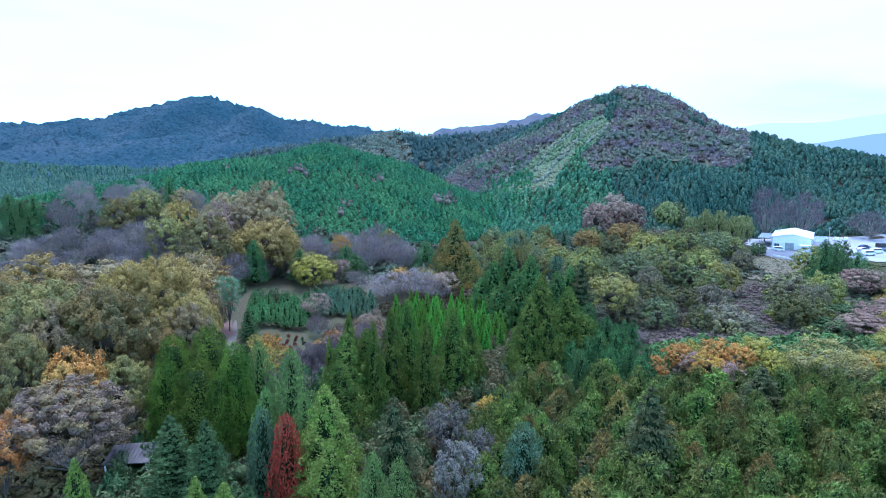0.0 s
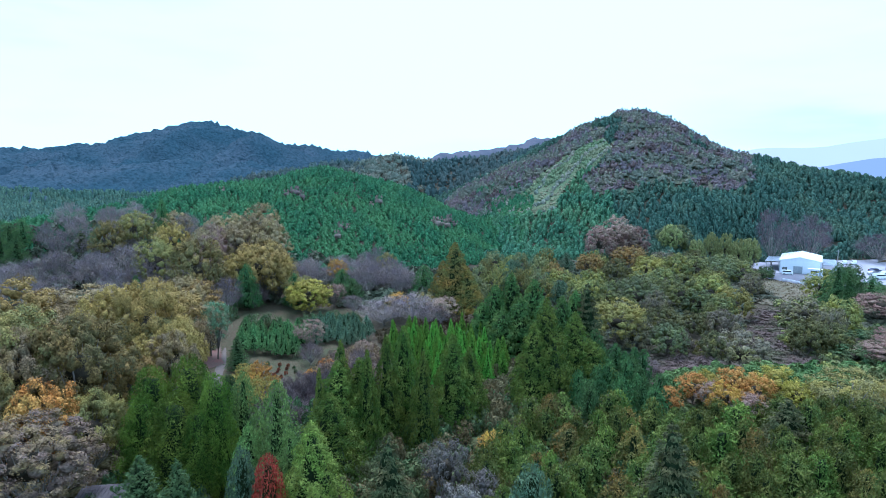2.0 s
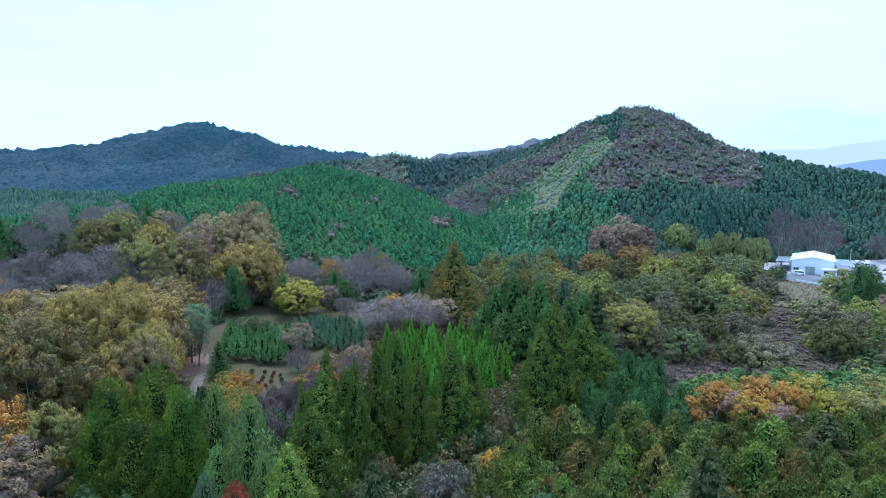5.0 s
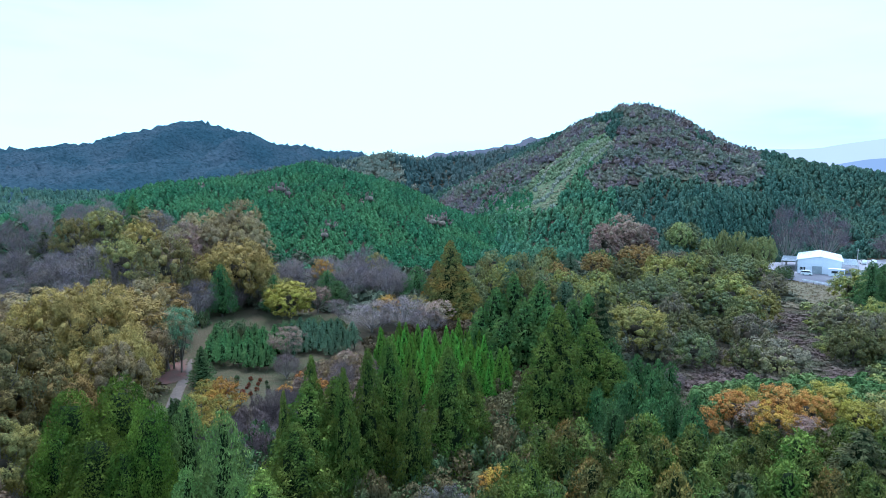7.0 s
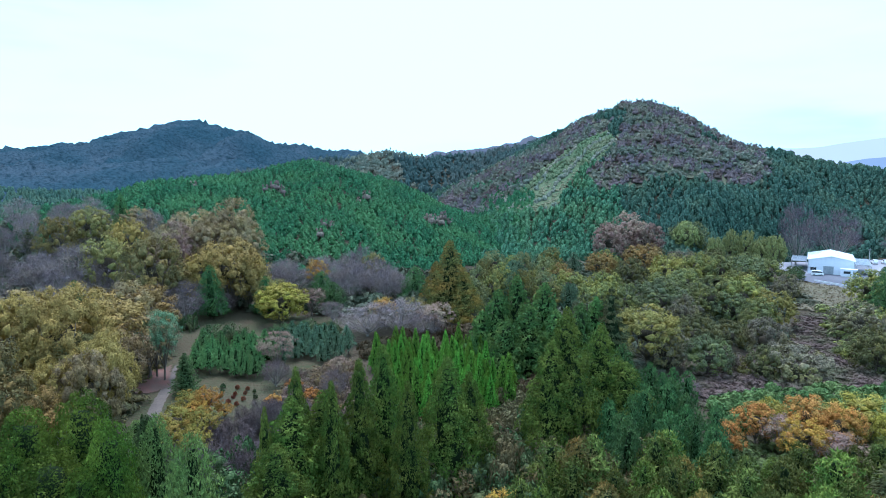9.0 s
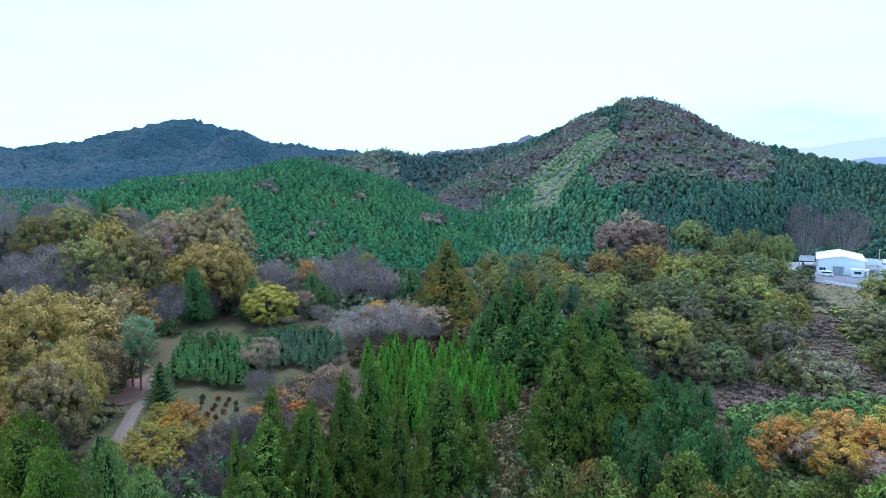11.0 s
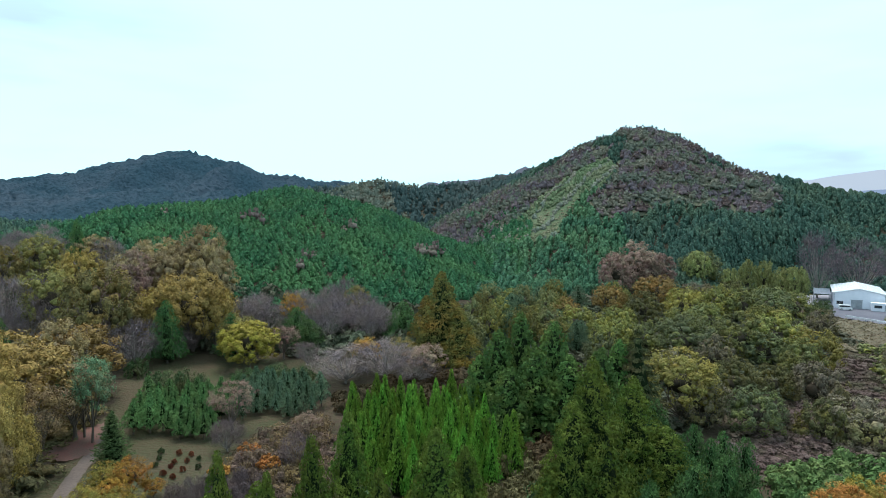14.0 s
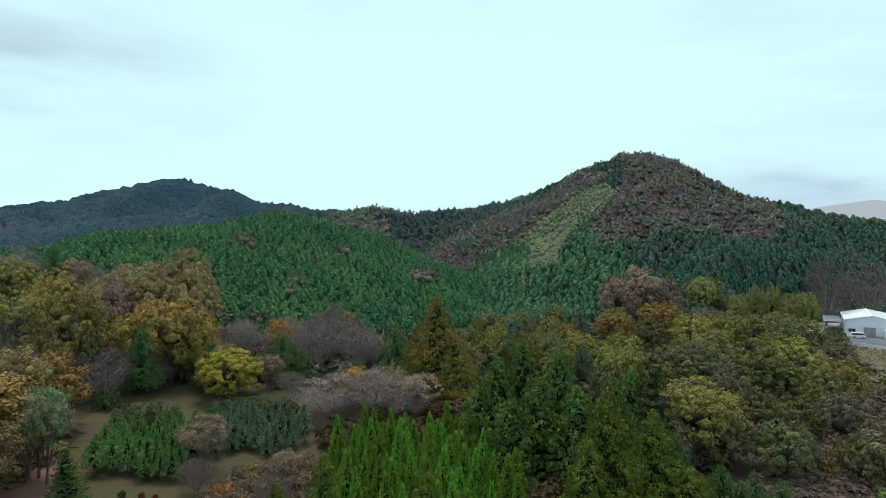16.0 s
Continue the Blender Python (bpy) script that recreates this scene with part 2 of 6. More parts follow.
FAR_LEAF = foliage("hillside_broadleaf", (0.147, 0.127, 0.148), (0.208, 0.176, 0.198), (0.225, 0.17, 0.173), patch=0.07, through_light=0.1, grain=0.9, contrast=0.4)
FAR_RUST = foliage("hillside_rust_leaves", (0.129, 0.0963, 0.0954), (0.169, 0.125, 0.119), (0.176, 0.138, 0.119), patch=0.07, through_light=0.1, grain=0.9, contrast=0.4)
FAR_RIDGE = foliage("ridge_conifers", (0.0312, 0.0606, 0.0611), (0.0469, 0.0838, 0.0812), (0.0694, 0.0871, 0.0812), patch=0.03, through_light=0.05, grain=0.8, contrast=0.4)
FAR_DARK = foliage("dark_hillside_cedar", (0.0272, 0.0623, 0.047), (0.0439, 0.0904, 0.0656), (0.0575, 0.0979, 0.0632), patch=0.06, through_light=0.05, grain=1.3)
FAR_MIXED = foliage("hillside_mixed_leaves", (0.118, 0.143, 0.116), (0.175, 0.202, 0.161), (0.206, 0.197, 0.154), patch=0.07, through_light=0.1, grain=0.9, contrast=0.4)
LEAF_KUDZU = foliage("dry_vine_carpet", (0.09, 0.0645, 0.0594), (0.128, 0.0929, 0.0828), (0.09, 0.0946, 0.054), patch=0.2)
LEAF_GREEN = foliage("green_bush_leaves", (0.0425, 0.0935, 0.0298), (0.085, 0.153, 0.051), (0.119, 0.17, 0.0595), patch=0.2)
LEAF_MEADOW_FAR = foliage("slope_grass_bushes", (0.1, 0.125, 0.07), (0.14, 0.16, 0.09), (0.16, 0.15, 0.1), patch=0.1)
LEAF_STRIP = foliage("strip_bush_leaves", (0.08, 0.14, 0.07), (0.125, 0.18, 0.095), (0.15, 0.17, 0.1), patch=0.1)
LEAF_SCRUB = foliage("brown_scrub_leaves", (0.0585, 0.0535, 0.0271), (0.0986, 0.0865, 0.0449), (0.116, 0.0772, 0.0356), spread=0.9, patch=0.15)
LEAF_UNDER = foliage("shaded_undergrowth", (0.0504, 0.0672, 0.0432), (0.084, 0.106, 0.0672), (0.102, 0.096, 0.066), patch=0.15)
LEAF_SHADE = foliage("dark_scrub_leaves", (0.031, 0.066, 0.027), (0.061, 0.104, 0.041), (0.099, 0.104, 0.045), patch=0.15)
GROUND = surface("forest_floor", (0.045, 0.037, 0.027), (0.066, 0.05, 0.036), 0.09, fine=14, c=(0.06, 0.06, 0.035), bump=0.6, gloss=0.05)
# Blue of distance haze is painted into these far woods' base colours.
FAR_GROUND = surface("hazed_distant_forest", (0.028, 0.058, 0.08), (0.05, 0.074, 0.098), 0.012, fine=22, c=(0.014, 0.034, 0.048), bump=0.8, gloss=0.0)
BACK_RIDGE_WOODS = surface("hazed_ridge_woods", (0.075, 0.085, 0.112), (0.1, 0.1, 0.125), 0.012, fine=7, c=(0.06, 0.075, 0.1), bump=0.6, gloss=0.0)
DRY_GRASS = surface("dry_grass", (0.15, 0.125, 0.095), (0.11, 0.1, 0.07), 0.12, fine=12, c=(0.1, 0.1, 0.06), bump=0.6, gloss=0.05)
LAWN = surface("autumn_lawn", (0.045, 0.056, 0.026), (0.066, 0.058, 0.036), 0.15, fine=12, c=(0.075, 0.05, 0.034), bump=0.8, gloss=0.1)
GRASS_SLOPE = surface("mown_slope", (0.07, 0.11, 0.06), (0.1, 0.125, 0.072), 0.05, fine=14, c=(0.06, 0.085, 0.04), bump=0.6, gloss=0.1)
TRACK = surface("gravel_track", (0.085, 0.067, 0.06), (0.112, 0.088, 0.077), 0.3, fine=10, bump=0.3)
ASPHALT = surface("asphalt", (0.105, 0.11, 0.14), (0.14, 0.145, 0.175), 0.15, fine=20, bump=0.1, gloss=0.2)
LOT = surface("concrete_lot", (0.24, 0.24, 0.28), (0.3, 0.3, 0.35), 0.08, fine=20, bump=0.1, gloss=0.2)
RED_LITTER = surface("red_leaf_litter", (0.15, 0.052, 0.042), (0.1, 0.056, 0.042), 0.4, fine=12, c=(0.075, 0.055, 0.042), bump=0.5)

# ---- the lie of the land ----
def ease(a, b, v):
    s = np.clip((v - a) / (b - a), 0, 1)
    return s * s * (3 - 2 * s)


def waves(x, y, size, seed):
    """Smooth rolling noise between about -1 and 1."""
    rng = np.random.RandomState(seed)
    total = np.zeros_like(np.asarray(x, float))
    for k in range(7):
        a, p, f = rng.uniform(0, 6.283), rng.uniform(0, 6.283), rng.uniform(0.6, 1.7) * 6.283 / size
        total = total + np.sin(f * (np.cos(a) * x + np.sin(a) * y) + p)
    return total / 3.2


def crest(x, y, line, slope, round_off):
    """Height of a ridge whose top runs along the line of (x, y, z)."""
    best = np.full(np.shape(x), -1e4)
    for (ax, ay, az), (bx, by, bz) in zip(line[:-1], line[1:]):
        dx, dy = bx - ax, by - ay
        s = np.clip(((x - ax) * dx + (y - ay) * dy) / (dx * dx + dy * dy), 0, 1)
        d = np.hypot(x - ax - s * dx, y - ay - s * dy)
        best = np.maximum(best, az + s * (bz - az) - slope * (np.sqrt(d * d + round_off ** 2) - round_off))
    return best


def soft_max(a, b, k):
    h = np.clip(0.5 + 0.5 * (a - b) / k, 0, 1)
    return b + (a - b) * h + k * h * (1 - h)


GREEN_HILL = [(-260, 235, 8), (-146, 258, 26), (-108, 272, 35.5), (-76, 300, 39), (-58, 318, 44.5), (-44, 324, 41), (-22, 330, 28), (6, 332, 9)]
MOUNTAIN = [(82, 440, 64), (99, 415, 73), (122, 399, 82), (146, 388, 67), (166, 380, 57), (205, 372, 48), (250, 360, 39), (300, 350, 27), (420, 340, 18)]
SPUR = [(0, 420, 22), (40, 428, 34), (84, 436, 56)]
MIDDLE = [(-140, 520, 44), (-75, 520, 53), (-40, 520, 55), (0, 525, 53), (36, 530, 54), (64, 525, 60), (90, 480, 64)]
BLUE_PEAK = [(-1200, 1200, 103), (-880, 1136, 98), (-740, 1064, 85), (-576, 1048, 95), (-472, 1040, 111), (-416, 1032, 128), (-384, 1032, 130), (-340, 1032, 98), (-296, 1064, 95), (-240, 1088, 92), (-128, 1104, 79)]
FOOTHILL = [(-800, 640, 34), (-520, 660, 36), (-430, 650, 40), (-300, 670, 38), (-190, 660, 36)]
BACK_RIDGE = [(-60, 1000, 54), (0, 1000, 66), (60, 1000, 80), (190, 1000, 92), (400, 1050, 64)]


def land(x, y):
    x, y = np.asarray(x, float), np.asarray(y, float)
    z = 0.3 + 0.03 * np.maximum(0, y - 130) * ease(0, 40, y - 130)
    z = np.minimum(z, 22) + 2.6 * ease(0, 55, x) + 1.6 * ease(-45, -90, x) * ease(60, 100, y)
    z = z + waves(x, y, 60, 3) * 0.35 * ease(20, 60, np.hypot(x + 35, y - 130))
    hills = crest(x, y, GREEN_HILL, 0.45, 10)
    hills = np.maximum(hills, crest(x, y, SPUR, 0.55, 12))
    hills = soft_max(hills, crest(x, y, MOUNTAIN, 0.56, 9), 3)
    hills = soft_max(hills, crest(x, y, MIDDLE, 0.44, 20), 4)
    hills = hills + waves(x, y, 70, 5) * 1.8 * ease(240, 330, y)
    far = crest(x, y, BLUE_PEAK, 0.42, 25)
    far = np.maximum(far, crest(x, y, FOOTHILL, 0.3, 40))
    far = np.maximum(far, crest(x, y, BACK_RIDGE, 0.4, 40))
    far = far + waves(x, y, 260, 8) * 10 * ease(560, 800, y) * ease(1030, 900, y) - 5
    z = soft_max(z, hills, 7)
    z = soft_max(z, far, 14)
    pad = ease(54, 35, np.hypot((x - 150) * 0.8, y - 243))
    return z * (1 - pad) + 4.6 * pad


# ---- helpers for building ----
def part(name, bm, mat, parent, label=""):
    """Links a bmesh as one mesh object under a thing or a part."""
    me = bpy.data.meshes.new(name)
    bm.to_mesh(me)
    bm.free()
    me.materials.append(mat)
    ob = new(name, me)
    ob.parent = parent
    return tagged(ob, label)


def mesh_of(name, verts, faces, mat=None):
    """A mesh from arrays: verts (n, 3), faces (m, 3 or 4)."""
    me = bpy.data.meshes.new(name)
    count, corners = faces.shape
    me.vertices.add(len(verts))
    me.vertices.foreach_set("co", np.ascontiguousarray(verts, np.float32).ravel())
    me.loops.add(count * corners)
    me.loops.foreach_set("vertex_index", np.ascontiguousarray(faces, np.int32).ravel())
    me.polygons.add(count)
    me.polygons.foreach_set("loop_start", np.arange(0, count * corners, corners, dtype=np.int32))
    me.polygons.foreach_set("loop_total", np.full(count, corners, np.int32))
    me.update(calc_edges=True)
    if mat:
        me.materials.append(mat)
    return me


def unit(v):
    return v / np.maximum(np.linalg.norm(v, axis=-1, keepdims=True), 1e-6)


def leaves(c, n, a, length, width):
    """Pointed sprays: centre, normal, axis, half length, half width. Returns verts and faces."""
    n = unit(n)
    a = unit(a - n * np.sum(a * n, axis=1, keepdims=True))
    b = np.cross(n, a)
    length, width = np.asarray(length).reshape(-1, 1), np.asarray(width).reshape(-1, 1)
    v = np.stack((c - a * length * 0.7 + b * width, c - a * length * 0.7 - b * width, c + a * length), 1).reshape(-1, 3)
    return v, np.arange(len(v)).reshape(-1, 3)


def tube(points, radii, sides=6):
    """A tapered limb along points, closed at its tip."""
    points = np.asarray(points, float)
    verts, faces = [], []
    for k, (p, r) in enumerate(zip(points, radii)):
        d = unit(points[min(k + 1, len(points) - 1)] - points[max(k - 1, 0)])
        u = unit(np.cross(d, (0.31, 0.95, 0.05)))
        w = np.cross(d, u)
        for s in range(sides):
            t = 6.2832 * s / sides
            verts.append(p + r * (math.cos(t) * u + math.sin(t) * w))
    for k in range(len(points) - 1):
        for s in range(sides):
            q = (s + 1) % sides
            faces.append((k * sides + s, k * sides + q, (k + 1) * sides + q, (k + 1) * sides + s))
    return np.array(verts), np.array(faces)


def joined(pieces):
    verts, faces, base = [], [], 0
    for v, f in pieces:
        verts.append(v)
        faces.append(f + base)
        base += len(v)
    return np.concatenate(verts), np.concatenate(faces)


def conifer_crown(rng, branches, sprays, base=0.06, power=0.85, droop=0.25, leaf=0.07, whorls=0, lift=0.5, ragged=0.25, fat=0.42, puff=0.0, stretch_z=0.25, spiky=False):
    """A cone-shaped crown of height 1 and radius 1, out of branches that carry sprays. puff: rounded tufts at the branch ends; spiky: their sprays point outwards."""
    u = 1 - ((np.arange(branches) + rng.uniform(0.2, 0.8, branches)) / branches) ** 0.76
    if whorls:
        u = np.clip((np.floor(u * whorls) + 0.5 + rng.normal(0, 0.09, branches)) / whorls, 0, 0.985)
    reach = (1 - u) ** power * (1 + ragged * (rng.rand(branches) - 0.65)) + 0.035
    ang = np.arange(branches) * 2.39996 + rng.normal(0, 0.25, branches)
    out = np.stack((np.cos(ang), np.sin(ang), np.zeros(branches)), 1)[:, None, :]
    side = np.stack((-np.sin(ang), np.cos(ang), np.zeros(branches)), 1)[:, None, :]
    if puff:
        size = puff * (0.45 + 0.55 * reach[:, None]) * rng.uniform(0.7, 1.25, (branches, 1))
        q = unit(rng.normal(0, 1, (branches, sprays, 3)) + out * 0.8 + np.array((0, 0, 0.75)))
        mid = out * np.maximum(reach[:, None] - size * 0.8, 0)[..., None]
        mid = mid + np.array((0, 0, 1.0)) * (base + (1 - base) * u - droop * 0.08 * reach)[:, None, None]
        c = mid + q * (size * rng.uniform(0.75, 1.05, (branches, sprays)))[..., None] * np.array((1, 1, stretch_z))
        n = q + rng.normal(0, 0.26, c.shape)
        a = out * 0.6 + np.array((0, 0, -droop)) + rng.normal(0, 0.45, c.shape)
        if spiky:
            a = q + out * 0.5 + np.array((0, 0, -droop)) + rng.normal(0, 0.25, c.shape)
            n = np.array((0, 0, 1.0)) + out * 0.45 + rng.normal(0, 0.5, c.shape)
    else:
        s = np.sqrt(rng.uniform(0.22, 1.0, (branches, sprays)))
        s[:, 0] = 1.0
        spread = rng.normal(0, 0.15, (branches, sprays)) * reach[:, None]
        z = base + (1 - base) * u[:, None] - droop * 0.3 * reach[:, None] * s ** 2 + rng.normal(0, 0.008, (branches, sprays))
        c = out * (reach[:, None] * s)[..., None] + side * spread[..., None]
        c[..., 2] = z
        n = out * 0.35 + np.array((0, 0, lift)) + rng.normal(0, 0.35, c.shape)
        a = out + side * (np.sign(spread) * rng.uniform(0, 1.1, (branches, sprays)))[..., None] + np.array((0, 0, -droop))
    c[..., 2] = np.maximum(c[..., 2], 0.015)
    size = leaf * rng.uniform(0.6, 1.25, (branches, sprays)) * (0.6 + 0.4 * reach[:, None])
    return c.reshape(-1, 3), n.reshape(-1, 3), np.broadcast_to(a, c.shape).reshape(-1, 3), size.ravel(), size.ravel() * fat


def core(rng, rings, sides):
    """The dense inner mass of a crown: rings of (height, radius), closed above and below."""
    v = []
    for z, r in rings:
        t = 6.2832 * np.arange(sides) / sides + rng.uniform(0, 1)
        k = r * rng.uniform(0.7, 1.22, sides)
        v.append(np.stack((k * np.cos(t), k * np.sin(t), np.full(sides, z) + rng.normal(0, 0.015, sides)), 1))
    v.append(np.array([(0, 0, rings[0][0]), (0, 0, rings[-1][0] + 0.02)]))
    f, last = [], len(rings) * sides
    for s in range(sides):
        q = (s + 1) % sides
        f.append((last, q, s))
        f.append((last + 1, last - sides + s, last - sides + q))
        for k in range(len(rings) - 1):
            a, b = k * sides, (k + 1) * sides
            f += [(a + s, a + q, b + q), (a + s, b + q, b + s)]
    return np.concatenate(v), np.array(f)


def cone_core(rng, base, power, share, sides=7, levels=(0.0, 0.25, 0.5, 0.72, 0.9)):
    return core(rng, [(base + (1 - base) * u, share * (1 - u) ** power) for u in levels], sides)


def dome_core(rng, low, share, sides=7, levels=(-0.75, -0.35, 0.05, 0.45, 0.8)):
    mid, up = (low + 1) / 2, (1 - low) / 2
    return core(rng, [(mid + up * share * z, share * math.sqrt(1 - z * z)) for z in levels], sides)


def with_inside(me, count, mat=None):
    """Gives the last faces, the core, the colour that paints a crown's inner shade."""
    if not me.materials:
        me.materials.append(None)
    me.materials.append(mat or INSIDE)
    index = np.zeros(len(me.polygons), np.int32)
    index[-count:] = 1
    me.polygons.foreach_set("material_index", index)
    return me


def conifer_mesh(name, rng, height, radius, leaf, mat, **kw):
    c, n, a, l, w = conifer_crown(rng, leaf=leaf, **kw)
    k = np.array((radius, radius, height))
    n, a = n / k * radius, a * k / radius
    tip = rng.uniform(0.955, 1.0, 12)
    c = np.concatenate((c, np.stack((rng.normal(0, 0.012, 12), rng.normal(0, 0.012, 12), tip), 1)))
    n = np.concatenate((n, unit(rng.normal(0, 1, (12, 3)) * (1, 1, 0.2))))
    a = np.concatenate((a, np.tile((0.1, 0.1, 1.0), (12, 1))))
    l, w = np.concatenate((l, np.full(12, leaf * 0.5))), np.concatenate((w, np.full(12, leaf * 0.2)))
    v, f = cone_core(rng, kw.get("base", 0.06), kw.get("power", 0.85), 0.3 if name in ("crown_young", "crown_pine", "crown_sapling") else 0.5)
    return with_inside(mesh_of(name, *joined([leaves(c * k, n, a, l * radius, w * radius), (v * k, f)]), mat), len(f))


PHI = (1 + 5 ** 0.5) / 2
BALL = unit(np.array([(s * a, t * b, 0) if k == 0 else ((0, s * a, t * b) if k == 1 else (t * b, 0, s * a)) for k in range(3) for s in (-1, 1) for t in (-1, 1) for a, b in ((1, PHI),)], float))
BALL_FACES = np.array([(i, j, k) if np.dot(np.cross(BALL[j] - BALL[i], BALL[k] - BALL[i]), BALL[i]) > 0 else (i, k, j)
                       for i in range(12) for j in range(i + 1, 12) for k in range(j + 1, 12)
                       if max(np.linalg.norm(BALL[i] - BALL[j]), np.linalg.norm(BALL[i] - BALL[k]), np.linalg.norm(BALL[j] - BALL[k])) < 1.1])


def billows(rng, mids, sizes):
    """The leafy masses of a crown: one uneven clump round each middle."""
    n = len(mids)
    v = BALL[None] * rng.uniform(0.55, 1.25, (n, 12, 1)) * sizes[:, None, None] + rng.normal(0, 0.05, (n, 12, 3)) * sizes[:, None, None] + mids[:, None, :]
    f = (BALL_FACES[None] + 12 * np.arange(n)[:, None, None]).reshape(-1, 3)
    return v.reshape(-1, 3), f


def broad_crown(rng, clumps, per, height, radius, leaf, low=0.3, flat=0.9, loose=0.25, uneven=0.16):
    """A rounded crown with its top at height: leafy clumps round a hollow middle. Returns leaf arrays and the clumps' middles."""
    mid, up = height * (low + 1) / 2, height * (1 - low) / 2
    g = np.arange(clumps) + 0.5
    zz, th = 1 - 1.72 * g / clumps, g * 2.39996 + rng.uniform(0, 6)
    ring = np.sqrt(np.maximum(0, 1 - zz * zz))
    d = np.stack((ring * np.cos(th), ring * np.sin(th), zz), 1) + rng.normal(0, 0.12, (clumps, 3))
    size = rng.uniform(0.25, 0.4, clumps) * (46 / max(clumps, 20)) ** 0.3
    mids = d * (1.0 - size[:, None] * 0.95) * np.array((radius, radius, up)) * rng.uniform(1 - uneven, 1.06, (clumps, 1)) + np.array((0, 0, mid))
    q = unit(rng.normal(0, 1, (clumps, per, 3)) + unit(d)[:, None, :] * 0.7 + np.array((0, 0, 0.7)))
    shell = rng.uniform(1 - loose, 1.05, (clumps, per, 1))
    c = mids[:, None, :] + q * shell * (size[:, None, None] * np.array((radius, radius, radius * flat)))
    n = q + rng.normal(0, 0.22, q.shape)
    a = rng.normal(0, 1, q.shape)
    l = leaf * rng.uniform(0.6, 1.3, clumps * per)
    return (c.reshape(-1, 3), n.reshape(-1, 3), a.reshape(-1, 3), l, l * 0.62), mids, size * radius * 0.62


def lobed_crown(rng, lobes, subs, per, height, radius, leaf, low=0.1, loose=0.3, uneven=0.16):
    """A rounded crown of large boughs, each with small leafy clumps on its outside. Returns leaf arrays, the boughs' middles and sizes."""
    mid, up = height * (low + 1) / 2, height * (1 - low) / 2
    g = np.arange(lobes) + 0.5
    zz, th = 1 - 1.6 * g / lobes, g * 2.39996 + rng.uniform(0, 6)
    ring = np.sqrt(np.maximum(0, 1 - zz * zz))
    d = unit(np.stack((ring * np.cos(th), ring * np.sin(th), zz), 1) + rng.normal(0, 0.14, (lobes, 3)))
    size = rng.uniform(0.3, 0.48, lobes) * (20 / lobes) ** 0.38
    mids = d * (1 - size[:, None]) * np.array((radius, radius, up)) * rng.uniform(1 - uneven, 1.08, (lobes, 1)) + np.array((0, 0, mid))
    reach = size * math.sqrt(radius * min(up, radius))
    q1 = unit(rng.normal(0, 1, (lobes, subs, 3)) + d[:, None, :] * 0.9 + np.array((0, 0, 0.45)))
    m2 = mids[:, None, :] + q1 * (reach[:, None] * rng.uniform(0.66, 1.0, (lobes, subs)))[..., None]
    s2 = reach[:, None] * rng.uniform(0.28, 0.5, (lobes, subs))
    q2 = unit(rng.normal(0, 1, (lobes, subs, per, 3)) + q1[:, :, None, :] * 0.6 + np.array((0, 0, 0.5)))
    c = m2[:, :, None, :] + q2 * (s2[:, :, None] * rng.uniform(1 - loose, 1.08, (lobes, subs, per)))[..., None]
    n = q2 + q1[:, :, None, :] * 0.5 + rng.normal(0, 0.32, q2.shape)
    l = leaf * rng.uniform(0.6, 1.3, lobes * subs * per)
    return (c.reshape(-1, 3), n.reshape(-1, 3), rng.normal(0, 1, (len(l), 3)), l, l * 0.6), mids, reach


def limbs(rng, mids, height, girth, low, share=1.0):
    """Trunk and limbs that reach into the clumps."""
    fork = height * low * rng.uniform(0.7, 0.95)
    lean = rng.normal(0, 0.02 * height, 2)
    pieces = [tube([(0, 0, -0.6), (0, 0, 0.25), (lean[0] * 0.5, lean[1] * 0.5, fork * 0.6), (lean[0], lean[1], fork), (lean[0] * 1.3, lean[1] * 1.3, height * 0.6)],
                   [girth * 1.5, girth * 1.1, girth * 0.9, girth * 0.8, girth * 0.3], 7)]
    for m in mids[rng.rand(len(mids)) < share]:
        s = rng.uniform(0.75, 1.15) * fork
        a = np.array((lean[0], lean[1], s))
        b = a * 0.5 + m * 0.5 + np.array((0, 0, -0.06 * height)) + rng.normal(0, 0.02 * height, 3)
        pieces.append(tube([a, b, m], [girth * 0.42, girth * 0.27, girth * 0.1], 5))
    return pieces


def twig_crown(rng, height, radius, low, clumps, per, long, thick):
    """Bare twigs fanned out from the ends of the limbs."""
    (c, n, a, l, w), mids, sizes = broad_crown(rng, clumps, per, height, radius, long, low, 0.9, 0.75)
    root = np.repeat(mids, per, 0) * np.array((0.9, 0.9, 0.97))
    axis = unit(unit(c - root) + np.array((0, 0, 0.25)) + rng.normal(0, 0.45, c.shape))
    return (c, rng.normal(0, 1, c.shape), axis, l, np.full(len(l), thick)), mids


def plant(name, label, group, key, crown_mesh, trunk_mesh, crown_mat, trunk_mat, x, y, sx, sz, turn, category="tree", sink=0.0):
    """One tree: an empty at its foot with a trunk and a crown under it."""
    base = new(name)
    base.empty_display_size = 0.5
    base.matrix_basis = Matrix.LocRotScale((x, y, float(land(x, y)) - sink), Euler((0, 0, turn)), (sx, sx, sz))
    tagged(base, label, category, group)
    for pname, me, mat in (("trunk", trunk_mesh, trunk_mat), ("crown", crown_mesh, crown_mat)):
        if me is None:
            continue
        ob = new(pname, me)
        ob.parent = base
        if not me.materials:
            me.materials.append(mat)
        if me.materials[0] is None:
            me.materials[0] = mat
        ob.material_slots[0].link = "OBJECT"
        ob.material_slots[0].material = mat
    return base


VARIANTS = 4
MODELS = {}


